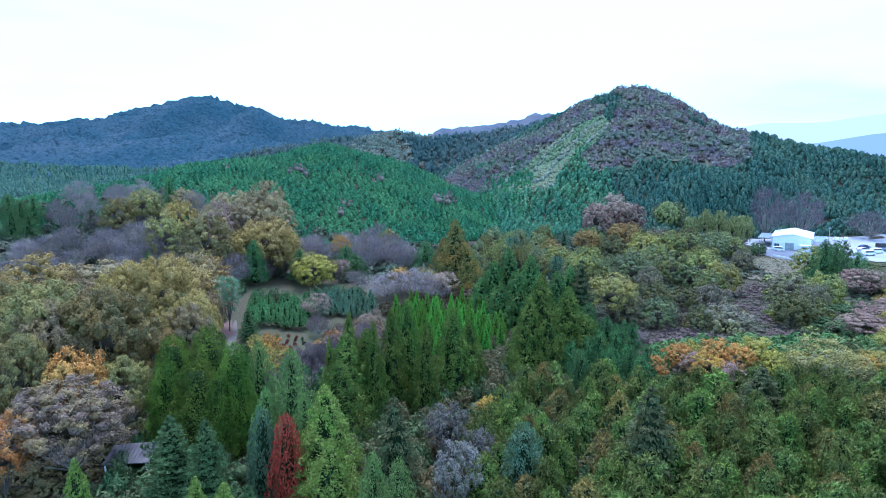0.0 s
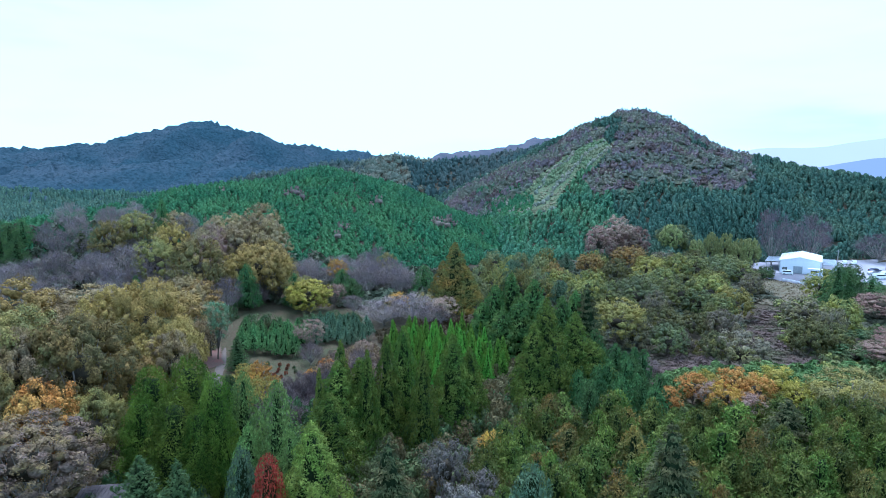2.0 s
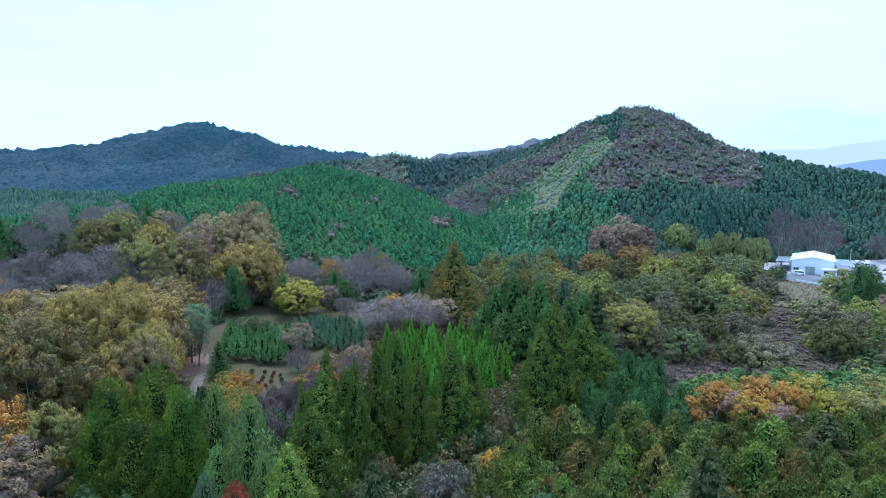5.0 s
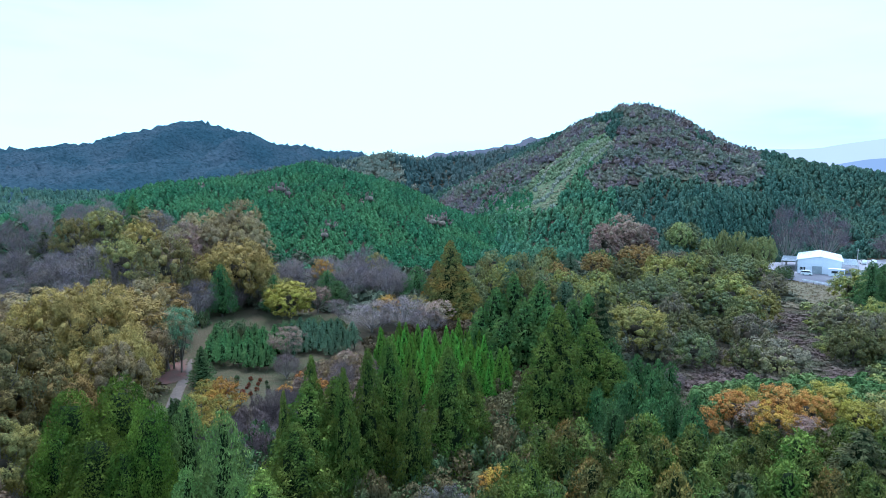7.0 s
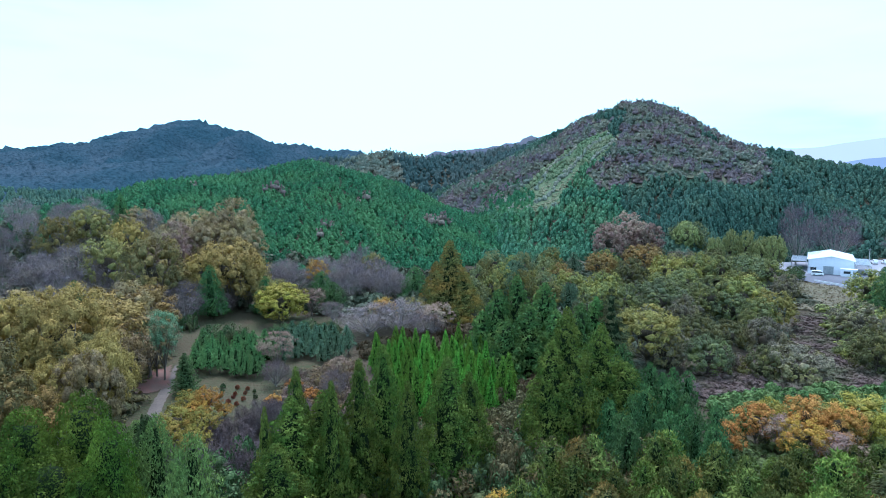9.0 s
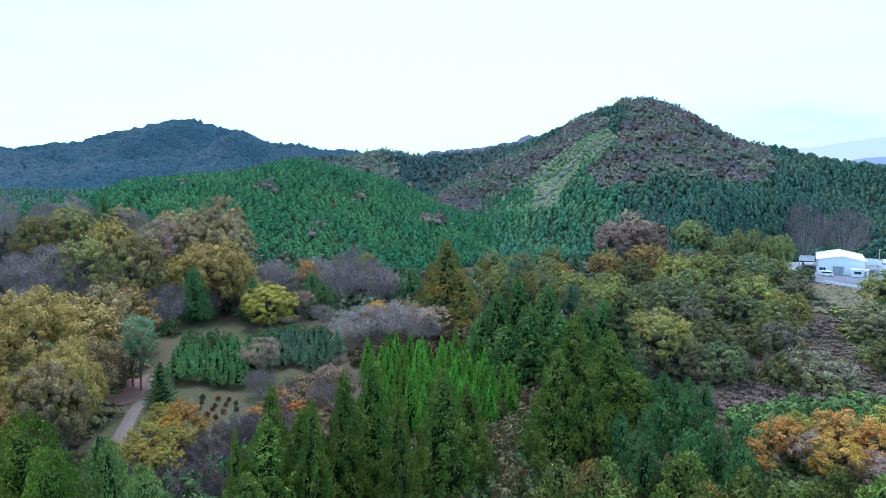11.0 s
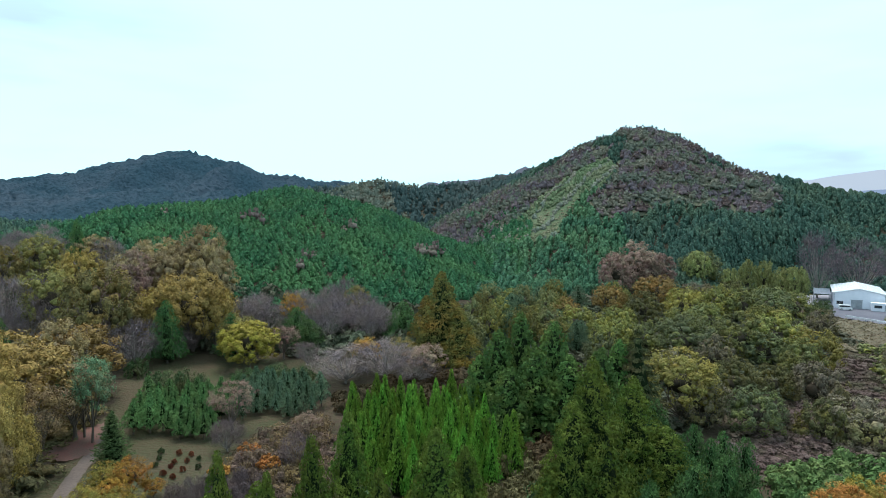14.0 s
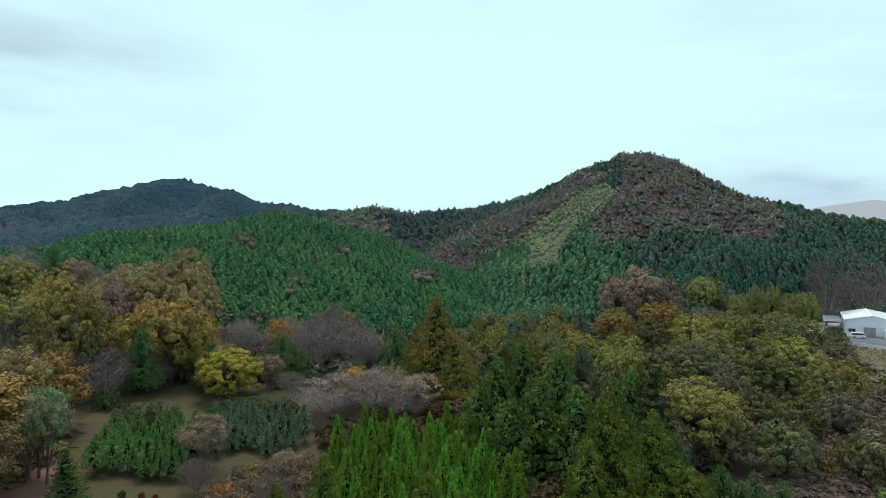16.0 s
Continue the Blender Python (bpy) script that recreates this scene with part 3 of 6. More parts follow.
def models(kind, variant):
    """Crown and trunk meshes of a kind of tree, with the height and radius at which they were made."""
    key = (kind, variant)
    if key in MODELS:
        return MODELS[key]
    rng = np.random.RandomState(100 + 13 * variant + sum(ord(ch) for ch in kind))
    if kind in ("cedar", "cedar_mid", "spruce", "fir", "cypress", "pine", "young", "hinoki", "sapling", "soft"):
        h, r, leaf, kw = {
            "cedar": (16, 3.6, 0.058, dict(branches=270, sprays=46, base=0.02, power=0.7, droop=0.2, ragged=0.45, fat=0.45, puff=0.22)),
            "cedar_mid": (16, 3.6, 0.13, dict(branches=140, sprays=20, base=0.03, power=0.58, droop=0.2, ragged=0.6, fat=0.5, puff=0.3)),
            "cypress": (16, 3.6, 0.05, dict(branches=300, sprays=56, base=0.02, power=0.34, droop=-0.3, ragged=0.5, fat=0.5, puff=0.28, stretch_z=0.3)),
            "spruce": (12, 3.0, 0.1, dict(branches=240, sprays=24, base=0.03, power=0.68, droop=-0.1, lift=0.8, ragged=0.75, fat=0.32)),
            "fir": (14, 4.1, 0.09, dict(branches=200, sprays=30, base=0.04, power=0.8, droop=0.1, whorls=14, lift=1.3, ragged=0.5, fat=0.3)),
            "pine": (14, 3.6, 0.075, dict(branches=190, sprays=34, base=0.08, power=0.6, droop=-0.4, ragged=0.5, fat=0.3, puff=0.3, spiky=True)),
            "young": (6.5, 2.8, 0.115, dict(branches=84, sprays=25, base=0.0, power=0.44, droop=-0.15, ragged=0.8, fat=0.34, puff=0.4, stretch_z=0.36, spiky=True)),
            "hinoki": (7, 1.7, 0.15, dict(branches=130, sprays=14, base=0.02, power=0.9, droop=-1.1, ragged=0.4, fat=0.34, puff=0.36, stretch_z=0.3, spiky=True)),
            "soft": (11, 3.0, 0.085, dict(branches=230, sprays=24, base=0.02, power=0.42, droop=-0.45, ragged=0.4, fat=0.3, puff=0.26, stretch_z=0.3, spiky=True)),
            "sapling": (4.5, 1.5, 0.16, dict(branches=46, sprays=18, base=0.26, power=1.0, droop=-0.4, ragged=0.4, fat=0.26, puff=0.34, stretch_z=0.3, spiky=True)),
        }[kind]
        crown = conifer_mesh("crown_" + kind, rng, h, r, leaf, None, **kw)
        v, f = tube([(0, 0, -0.6), (0, 0, 0.2), (0, 0, h * 0.5), (0, 0, h * 0.96)], [h * 0.02, h * 0.016, h * 0.01, 0.01])
        trunk = mesh_of("trunk_" + kind, v, f)
    else:
        h, r, low, lobes, subs, per, leaf = {
            "oak": (14, 7, 0.16, 44, 7, 76, 0.145),
            "oak_mid": (14, 7, 0.1, 34, 6, 32, 0.22),
            "mound": (9, 6, -0.15, 32, 6, 20, 0.23),
            "hummock": (4, 5, -0.5, 18, 8, 36, 0.17),
            "maple": (8, 4, 0.12, 18, 7, 50, 0.12),
            "dense": (11, 5.6, 0.0, 40, 6, 44, 0.18),
            "shrub": (3.2, 3.2, 0.0, 12, 4, 26, 0.3),
            "thin": (12, 4.6, 0.25, 16, 7, 54, 0.14),
            "bare": (9, 4.6, 0.12, 30, 1, 120, 0.7),
            "bare_mid": (9, 4.6, 0.1, 38, 1, 58, 0.8),
        }[kind]
        if kind in ("bare", "bare_mid"):
            arrays, mids = twig_crown(rng, h, r, low, lobes, per, leaf, 0.022 if kind == "bare" else 0.03)
            crown = mesh_of("crown_" + kind, *leaves(*arrays))
        else:
            open_crown = kind in ("maple", "thin")
            arrays, mids, sizes = lobed_crown(rng, lobes, subs, per, h, r, leaf, low, uneven=0.32 if open_crown else 0.12, loose=0.7 if open_crown else 0.55)
            pieces = [leaves(*arrays)]
            if kind == "thin":
                crown = mesh_of("crown_" + kind, *pieces[0])
            else:
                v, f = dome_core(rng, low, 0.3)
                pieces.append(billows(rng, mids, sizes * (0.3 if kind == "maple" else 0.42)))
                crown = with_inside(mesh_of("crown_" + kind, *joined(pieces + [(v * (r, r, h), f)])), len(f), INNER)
        crown.polygons.foreach_set("use_smooth", np.ones(len(crown.polygons), bool))
        trunk = mesh_of("trunk_" + kind, *joined(limbs(rng, mids, h, 0.018 * h + 0.03, max(low, 0.14), 0.9 if kind in ("bare", "thin") else (0.85 if kind == "bare_mid" else 0.6))))
    MODELS[key] = (crown, trunk, h, r)
    return MODELS[key]


plant_rng = np.random.RandomState(11)


def grove(rows, name, kind, leaf_mat, label, group, bark=None, category="tree"):
    wide = 1.45 if kind == "cedar" else (1.35 if kind == "cedar_mid" else (1.0 if kind in ("young", "hinoki", "sapling", "shrub", "soft") else 1.1))
    broad = kind in ("oak", "oak_mid", "maple", "dense", "mound", "hummock")
    for x, y, h, r in rows:
        r = max(r, 0.32 * h) if broad and name != "poplar_tree" else r
        crown, trunk, mh, mr = models("oak_mid" if kind == "oak" and y > 135 else kind, plant_rng.randint(VARIANTS))
        plant(name, label, group, kind, crown, trunk, leaf_mat, bark or BARK, x, y, r / mr * wide, h / mh, plant_rng.uniform(0, 6.28), category)


def jitter_grid(rng, x0, x1, y0, y1, step, jitter=0.42):
    gx, gy = np.meshgrid(np.arange(x0, x1, step), np.arange(y0, y1, step))
    p = np.stack((gx.ravel(), gy.ravel()), 1)
    p[:, 0] += step * 0.5 * (np.round(p[:, 1] / step) % 2)
    return p + rng.uniform(-jitter, jitter, p.shape) * step


def in_view(p, half=0.80, margin=18):
    return (np.abs(p[:, 0]) < half * (p[:, 1]) + margin) & (p[:, 1] > -10)


def inside(p, shape):
    """Which points lie in the polygon."""
    hit = np.zeros(len(p), bool)
    for (ax, ay), (bx, by) in zip(shape, shape[1:] + shape[:1]):
        cross = ((ay > p[:, 1]) != (by > p[:, 1]))
        hit ^= cross & (p[:, 0] < (bx - ax) * (p[:, 1] - ay) / ((by - ay) or 1e-9) + ax)
    return hit


def woods(name, label, p, heights, radii, template, mat, sink=0.4):
    """Many trees that nobody could count, in one mesh."""
    rng = np.random.RandomState(len(p))
    v, f = template
    n, m = len(p), len(v)
    t = rng.uniform(0, 6.2832, n)
    ct, st = np.cos(t)[:, None], np.sin(t)[:, None]
    z = land(p[:, 0], p[:, 1]) - sink
    out = np.empty((n, m, 3), np.float32)
    out[..., 0] = (v[:, 0] * ct - v[:, 1] * st) * radii[:, None] + p[:, :1]
    out[..., 1] = (v[:, 0] * st + v[:, 1] * ct) * radii[:, None] + p[:, 1:]
    out[..., 2] = v[:, 2] * heights[:, None] + z[:, None]
    faces = (f[None] + (np.arange(n) * m)[:, None, None]).reshape(-1, f.shape[1])
    ob = new(name, mesh_of(name, out.reshape(-1, 3), faces, mat))
    ob.data.polygons.foreach_set("use_smooth", np.ones(len(ob.data.polygons), bool))
    return tagged(ob, label, "woods", kind="stuff")


def far_broadleaf(seed, clumps, per, leaf, low=0.12, slim=1.0):
    arrays, mids, sizes = broad_crown(np.random.RandomState(seed), clumps, per, 1.0, 1.0, leaf, low, 0.75)
    c, n, a, l, w = arrays
    if slim < 1:
        a = unit(c - np.array((0, 0, 0.1))) + 0.4 * a
        return leaves(c, n, a, l, w * slim)
    if low < 0:
        return joined([leaves(c, n, a, l, w), dome_core(np.random.RandomState(seed), low, 0.56, 5, (0.0, 0.45, 0.85))])
    return joined([leaves(c, n, a, l, w), dome_core(np.random.RandomState(seed), low, 0.86, 8, (-0.5, -0.1, 0.3, 0.62, 0.88))])


def far_dome(seed, lobes=9, per=8, leaf=0.2):
    """A far rounded tree of several leafy boughs."""
    rng = np.random.RandomState(seed)
    (c, n, a, l, w), mids, sizes = lobed_crown(rng, lobes, 1, per, 1.0, 1.0, leaf, 0.1, 0.5)
    return joined([leaves(c, n, a, l, w), dome_core(rng, 0.05, 0.62, 6, (-0.4, 0.1, 0.7))])


def far_cone(seed, sides=5, sprays=26, rings=((0.02, 0.95), (0.34, 0.86), (0.64, 0.58), (0.86, 0.26)), size=0.27):
    """A small far crown: loose sprays on an uneven inner body."""
    rng = np.random.RandomState(seed)
    u = 1 - np.sqrt(rng.uniform(0.0, 0.96, sprays))
    t = np.arange(sprays) * 2.39996 + rng.normal(0, 0.3, sprays)
    r = np.interp(u, [q[0] for q in rings] + [1.0], [q[1] for q in rings] + [0.0]) * rng.uniform(0.7, 1.05, sprays)
    out = np.stack((np.cos(t), np.sin(t), np.zeros(sprays)), 1)
    c = out * r[:, None] + np.stack((0 * u, 0 * u, u), 1)
    n = out * 0.6 + np.array((0, 0, 0.8)) + rng.normal(0, 0.35, c.shape)
    k = size * rng.uniform(0.7, 1.3, sprays)
    body = [(z, 0.74 * w) for z, w in (rings[0], rings[len(rings) // 2], rings[-1])]
    return joined([leaves(c, n, out + rng.normal(0, 0.5, c.shape), k, k * 0.6), core(rng, body, sides)])


# ---- ground ----
def spaced(n, near, reach):
    s = np.linspace(-1, 1, n)
    return np.sign(s) * (near * np.abs(s) + (reach - near) * np.abs(s) ** 4)


gx = spaced(161, 420, 4800)
gy = spaced(161, 420, 4800) + 170
mx, my = np.meshgrid(gx, gy)
verts = np.stack((mx.ravel(), my.ravel(), land(mx.ravel(), my.ravel())), 1)
ix = (np.arange(160)[:, None] * 161 + np.arange(160)[None, :]).ravel()
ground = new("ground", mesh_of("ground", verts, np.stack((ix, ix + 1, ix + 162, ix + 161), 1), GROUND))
ground.data.polygons.foreach_set("use_smooth", np.ones(len(ground.data.polygons), bool))
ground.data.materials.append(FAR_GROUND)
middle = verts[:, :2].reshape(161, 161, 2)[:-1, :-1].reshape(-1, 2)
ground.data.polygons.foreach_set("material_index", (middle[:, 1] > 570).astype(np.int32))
tagged(ground, "brown leaf-strewn forest floor rising into wooded hills", "ground", kind="structure")


def draped(name, shape, step, lift, mat, label, category="ground", without=()):
    """A patch of ground cover that follows the land, within a polygon."""
    xs, ys = [q[0] for q in shape], [q[1] for q in shape]
    bm = bmesh.new()
    nx, ny = int((max(xs) - min(xs)) / step) + 1, int((max(ys) - min(ys)) / step) + 1
    grid = {}
    px, py = np.meshgrid(min(xs) + step * np.arange(nx + 1), min(ys) + step * np.arange(ny + 1))
    ok = inside(np.stack((px.ravel() + step / 2, py.ravel() + step / 2), 1), shape).reshape(px.shape)
    if without:
        ok &= ~inside(np.stack((px.ravel() + step / 2, py.ravel() + step / 2), 1), without).reshape(px.shape)
    h = land(px, py)
    # the sheet of ground is coarser than the land function: stay above it
    for j in range(ny):
        for i in range(nx):
            if ok[j, i]:
                quad = []
                for a, b in ((i, j), (i + 1, j), (i + 1, j + 1), (i, j + 1)):
                    if (a, b) not in grid:
                        grid[a, b] = bm.verts.new((px[b, a], py[b, a], h[b, a] + lift))
                    quad.append(grid[a, b])
                bm.faces.new(quad)
    ob = part(name, bm, mat, None)
    return tagged(ob, label, category, kind="structure")


def ribbon(name, line, lift, mat, label, category):
    """A path along a line of (x, y, width), with worn, uneven edges."""
    t = np.linspace(0, len(line) - 1, 12 * (len(line) - 1) + 1)
    x, y, w = (np.interp(t, np.arange(len(line)), [q[k] for q in line]) for k in range(3))
    kernel = np.ones(9) / 9
    x, y = (np.convolve(np.pad(q, 4, mode="edge"), kernel, "valid") for q in (x, y))
    d = unit(np.stack((np.gradient(x), np.gradient(y)), 1))
    side = np.stack((-d[:, 1], d[:, 0]), 1)
    v = []
    for k, s in enumerate((-0.5, -0.25, 0.0, 0.25, 0.5)):
        edge = 0.22 * waves(x * 3, y * 3, 5, 81 + k) * (abs(s) == 0.5)
        p = np.stack((x, y), 1) + side * (s * w + edge)[:, None]
        v.append(np.column_stack((p, land(p[:, 0], p[:, 1]) + lift - 0.1 * (abs(s) == 0.5))))
    v, n = np.stack(v, 1), len(t)
    i = (np.arange(n - 1)[:, None] * 5 + np.arange(4)[None, :]).ravel()
    me = mesh_of(name, v.reshape(-1, 3), np.stack((i, i + 1, i + 6, i + 5), 1), mat)
    me.polygons.foreach_set("use_smooth", np.ones(len(me.polygons), bool))
    return tagged(new(name, me), label, category, kind="structure")


CLEARING = [(-58, 190), (-66, 186), (-62, 170), (-54, 150), (-51, 134), (-48, 114), (-46, 104), (-40, 104), (-26, 112), (-24, 126), (-20, 145), (-20, 178), (-36, 184)]
STRIP = [(96, 368), (96, 352), (82, 335), (74, 337), (64, 326), (57, 309), (50, 308), (29, 322), (27, 336), (39, 338), (54, 349), (71, 361), (86, 370)]
YARD = [(122, 230), (126, 222), (140, 214), (152, 206), (205, 206), (205, 266), (176, 270), (132, 262), (124, 244)]
draped("lawn", CLEARING, 2.0, 0.12, LAWN, "dull green autumn lawn strewn with fallen leaves")
draped("grass_slope", STRIP, 2.0, 0.9, GRASS_SLOPE, "pale green felled strip of grass on the mountainside")
draped("dry_meadow", [(92, 178), (98, 174), (108, 178), (118, 192), (124, 200), (119, 213), (115, 216), (103, 206)], 2.0, 0.35, DRY_GRASS, "straw-coloured rough grass below the yard")
draped("yard", YARD, 2.5, 0.3, LOT, "pale concrete parking yard beside the warehouse", "yard")
ribbon("track", [(-42.6, 98, 3.2), (-42.2, 106, 3.4), (-42.4, 113, 3.4), (-44, 119, 3.1), (-46.1, 125.5, 2.9), (-48.4, 135, 2.6), (-50.5, 142, 1.6), (-52, 147, 0.6)], 0.16, TRACK, "brown-grey gravel track through the garden", "path")
draped("leaf_litter", [(-55.9, 141), (-52.6, 146.5), (-49.6, 138), (-47.8, 134.5), (-50, 131), (-55.4, 131.5), (-57, 136)], 0.5, 0.22, RED_LITTER, "rust-red carpet of fallen leaves on the lawn")

draped("road", [(119, 214), (124, 201), (132, 199), (144, 213), (147, 236), (128, 233), (124, 236), (117, 224)], 1.5, 0.36, ASPHALT, "grey asphalt access road beside the yard", "road")

# ---- where the single trees stand: x, y, height, crown radius ----
OAKS_OLIVE = [(-63.6, 92, 20.8, 8.3), (-53.8, 94, 20.2, 7.6), (-59.2, 80, 16.2, 4.6), (-65.6, 80, 14.6, 5.8), (-54.6, 118, 13.8, 7.3), (-85.4, 110, 16, 7.9), (-47, 84, 11.9, 4.5)]
OAKS_GOLD = [(-62.4, 136, 16.9, 9.7), (-50.5, 98, 13, 5.7), (-63.8, 157, 13.9, 7.8), (-56.8, 120, 20.7, 7.3), (-62.8, 118, 19.5, 6.3), (-47.6, 112, 15.1, 4.4), (-93.2, 136, 17.2, 7.7), (-51.5, 108, 13, 4.6)]
OAKS_BROWN = [(-84.5, 150, 13.7, 8.5), (-94.5, 150, 12.1, 7.8), (-60.7, 90, 18.8, 3.9), (-63.5, 150, 15.9, 6.3), (-46.9, 108, 14.2, 4.2)]
OAKS_ORANGE = [(-50.8, 80, 14.7, 3.3), (-51.7, 66, 11.8, 2.9)]
THIN_GREY = [(-53.4, 139, 12.8, 5.1), (-51.6, 127, 12.5, 4.4), (-71.7, 120, 15.6, 5.6)]
MINT = [(-52.6, 140, 13.1, 3.2), (-50.3, 138, 13.4, 3.2)]
BIG_CYPRESS = [(-38.8, 84, 15.4, 3.6), (-34.6, 86, 16.2, 4), (-29, 80.5, 15.6, 2.9), (-39.2, 82, 12.4, 3.2), (-34, 80, 13.2, 4.2), (-30.5, 79, 12, 2.8)]
SPRUCE = [(-31.6, 66, 12, 3.6), (-26.3, 63, 13, 2.8), (-18, 52, 11.4, 2.1), (-43.3, 130.5, 7.6, 2.3), (-31, 92, 11.9, 2.3), (-31.6, 92, 12, 2.2)]
BLUE_FIR = [(-21.6, 68, 11.7, 2.3)]
RED_TREE = [(-18.5, 67, 11.3, 2.5)]
LIME_CYPRESS = [(-14.1, 69, 14.1, 3.6), (-11.9, 60, 11.7, 3.3), (-34, 52, 13.8, 1.8), (-22.1, 50, 13.2, 2), (-19.6, 50, 12.7, 2.3), (-17.2, 88, 14.2, 1.2)]
PALE_PINE = [(-20.2, 77, 16, 3.6), (-17.6, 73, 11.5, 2.4), (-23.4, 76, 11, 2.6), (-7.2, 58, 11.1, 2.3), (-4.5, 57, 11, 2.6), (-39.6, 106, 5.5, 2.6), (-26.9, 85, 14.6, 3)]
DARK_FIR = [(-5.7, 67, 13.7, 4.1), (24, 66, 14.3, 4.7), (46.4, 84, 8.8, 4.3), (30.3, 130, 17.3, 4.7), (-125.4, 215, 10.1, 4.3)]
CEDARS = [(-14.6, 91, 17.2, 2), (-10.7, 90, 16.2, 1.8), (-8.4, 95, 16.9, 2.5), (-6.2, 101, 16.9, 2.6), (-2.8, 93, 15.2, 2), (1.7, 100, 15.7, 3.3), (4.5, 103, 12.7, 2.7), (-15, 90, 14.4, 4.1), (-12.2, 93, 14, 3.6), (-15.1, 84, 12.1, 3.7), (18, 108, 18.8, 4), (15.6, 106, 15.3, 3.4), (24.3, 114, 14.8, 3.8), (27.3, 112, 9.8, 3.8)]
CEDARS_BACK = [(16.3, 146, 17.5, 3.7), (12.4, 145, 14.9, 3.7), (21.2, 143, 16.3, 3.6), (17.5, 138, 13.3, 3.9), (13.1, 136, 11.2, 3.6), (21.9, 135, 12.7, 3.8), (9.3, 145, 11.1, 3), (24.5, 128, 14.9, 3.3), (28.2, 132, 15.1, 3)]
OLIVE_SPIRE = [(3.8, 182, 20.1, 5.6), (0.2, 188, 13.9, 4.1), (7.4, 180, 12.4, 4.6)]
YELLOW_TREE = [(-38.4, 178, 10.4, 6.3)]
TAN_TREES = [(-32.4, 184, 6.4, 4.5), (-30.5, 142.1, 7, 4.1), (-17.6, 137.9, 4, 2.4), (0.2, 165, 6.9, 4.7)]
BARE_GREY = [(-56.5, 185, 5, 5.1), (-28.6, 134.2, 4, 3), (-17.1, 128, 4, 2.8), (-25.9, 114.9, 4, 1.8), (-23.5, 114.7, 4, 1.7), (-25.8, 178, 4.3, 3.2), (39.8, 122, 2.3, 3.5)]
BARE_PURPLE = [(-15.8, 166, 7.6, 6.6), (-7.8, 168, 8.2, 7.1), (-1.8, 164, 6.4, 4.4), (-41.5, 205, 10.3, 6.1), (-25, 208, 11, 5.5), (-17.2, 208, 9.7, 6.3), (-10.8, 205, 8.4, 4.6), (-54.7, 195, 9.8, 5.1), (-61.9, 175, 10.5, 5.7), (-95.3, 185, 17.2, 8)]
GOLD_MAPLE = [(-34.5, 205, 11.8, 3.8), (-19.4, 216, 12.2, 3.7), (-12.5, 174, 7.2, 3.6), (-5, 176, 7, 3.2)]
ORANGE_MAPLE = [(36.8, 101, 5, 2.3), (42.2, 104, 6, 2.8), (49, 104.1, 6.5, 3.2), (51.1, 100.9, 6.5, 3)]
YELLOW_BARE = [(62.2, 95.9, 9, 5.4), (68.9, 98.1, 6, 3.9)]
AMBER_MAPLE = [(44.8, 98, 6.5, 3.1), (58.9, 94.2, 3.5, 2.3), (75, 102.2, 4, 2.2), (7.4, 88, 5.1, 2.4)]
LEMON_MAPLE = [(44.8, 105.5, 6, 2.4), (55.5, 102.9, 7, 4.1), (56.7, 99.1, 6, 3)]
BROWN_MAPLE = [(44, 101.3, 5.5, 2.8), (47.1, 94.7, 5.5, 3)]
GARDEN_MAPLE = [(-38.1, 118.8, 5, 2.7), (-37.1, 112.1, 5, 2.8), (-33.1, 112, 5, 2.7), (-35.3, 106.4, 5, 2.5), (-32.2, 105.7, 5, 2.5), (-39, 108.5, 4, 2)]
GARDEN_AMBER = [(-35.5, 119.4, 5.5, 2.6), (-35.2, 115, 4.6, 2.2), (-33, 120.1, 2.5, 1.5)]
LEFT_WOOD_OLIVE = [(-70.3, 178, 21.1, 7.9), (-88.2, 190, 18.5, 6.9), (-110.4, 205, 18, 5.3), (-105.9, 215, 16, 6.4), (-43.1, 185, 10.5, 4.7)]
LEFT_WOOD_GOLD = [(-55.3, 190, 19.8, 8.7), (-61.5, 188, 16.3, 6.2), (-50.6, 192, 15.4, 5.6), (-89.4, 205, 18, 5.3)]
LEFT_WOOD_BROWN = [(-66.3, 225, 20.2, 7.7), (-77.1, 222, 15.4, 8), (-68.1, 212, 18.2, 7.1), (-58.9, 215, 19.7, 5.7), (-96.9, 225, 11.5, 6), (-79, 205, 17.4, 5.3)]
LEFT_WOOD_RED = [(-76.6, 208, 17.5, 5.8), (-75.9, 200, 16.9, 4.4)]
LEFT_WOOD_CONIFER = [(-165.9, 230.8, 11.0, 4.3), (-156.6, 224.0, 11.0, 4.2), (-153.1, 225.8, 11.0, 4.2), (-155.4, 217.2, 11.0, 4.0), (-147.0, 213.6, 11.0, 4.0), (-100, 222, 16.4, 3.3), (-79.1, 160, 13.5, 2.8), (-31.7, 195, 9.6, 4.3), (-57, 180, 13.8, 3.9), (-27.9, 190, 7.6, 4.2), (-44.4, 185, 10.5, 3.7), (-5.9, 200, 10.7, 4.5)]
RIGHT_PALE = [(100.3, 266.1, 12, 8.3), (52.8, 169, 10, 7.3), (93.9, 210.1, 9, 6.8), (69.4, 168.1, 7, 4.7), (48.4, 132.4, 7, 4.5), (35.3, 165.7, 8, 4.1)]
RIGHT_AMBER = [(68.1, 223.9, 11, 6.9), (51.2, 214.2, 10, 5.1), (37, 206.3, 8, 4.2)]
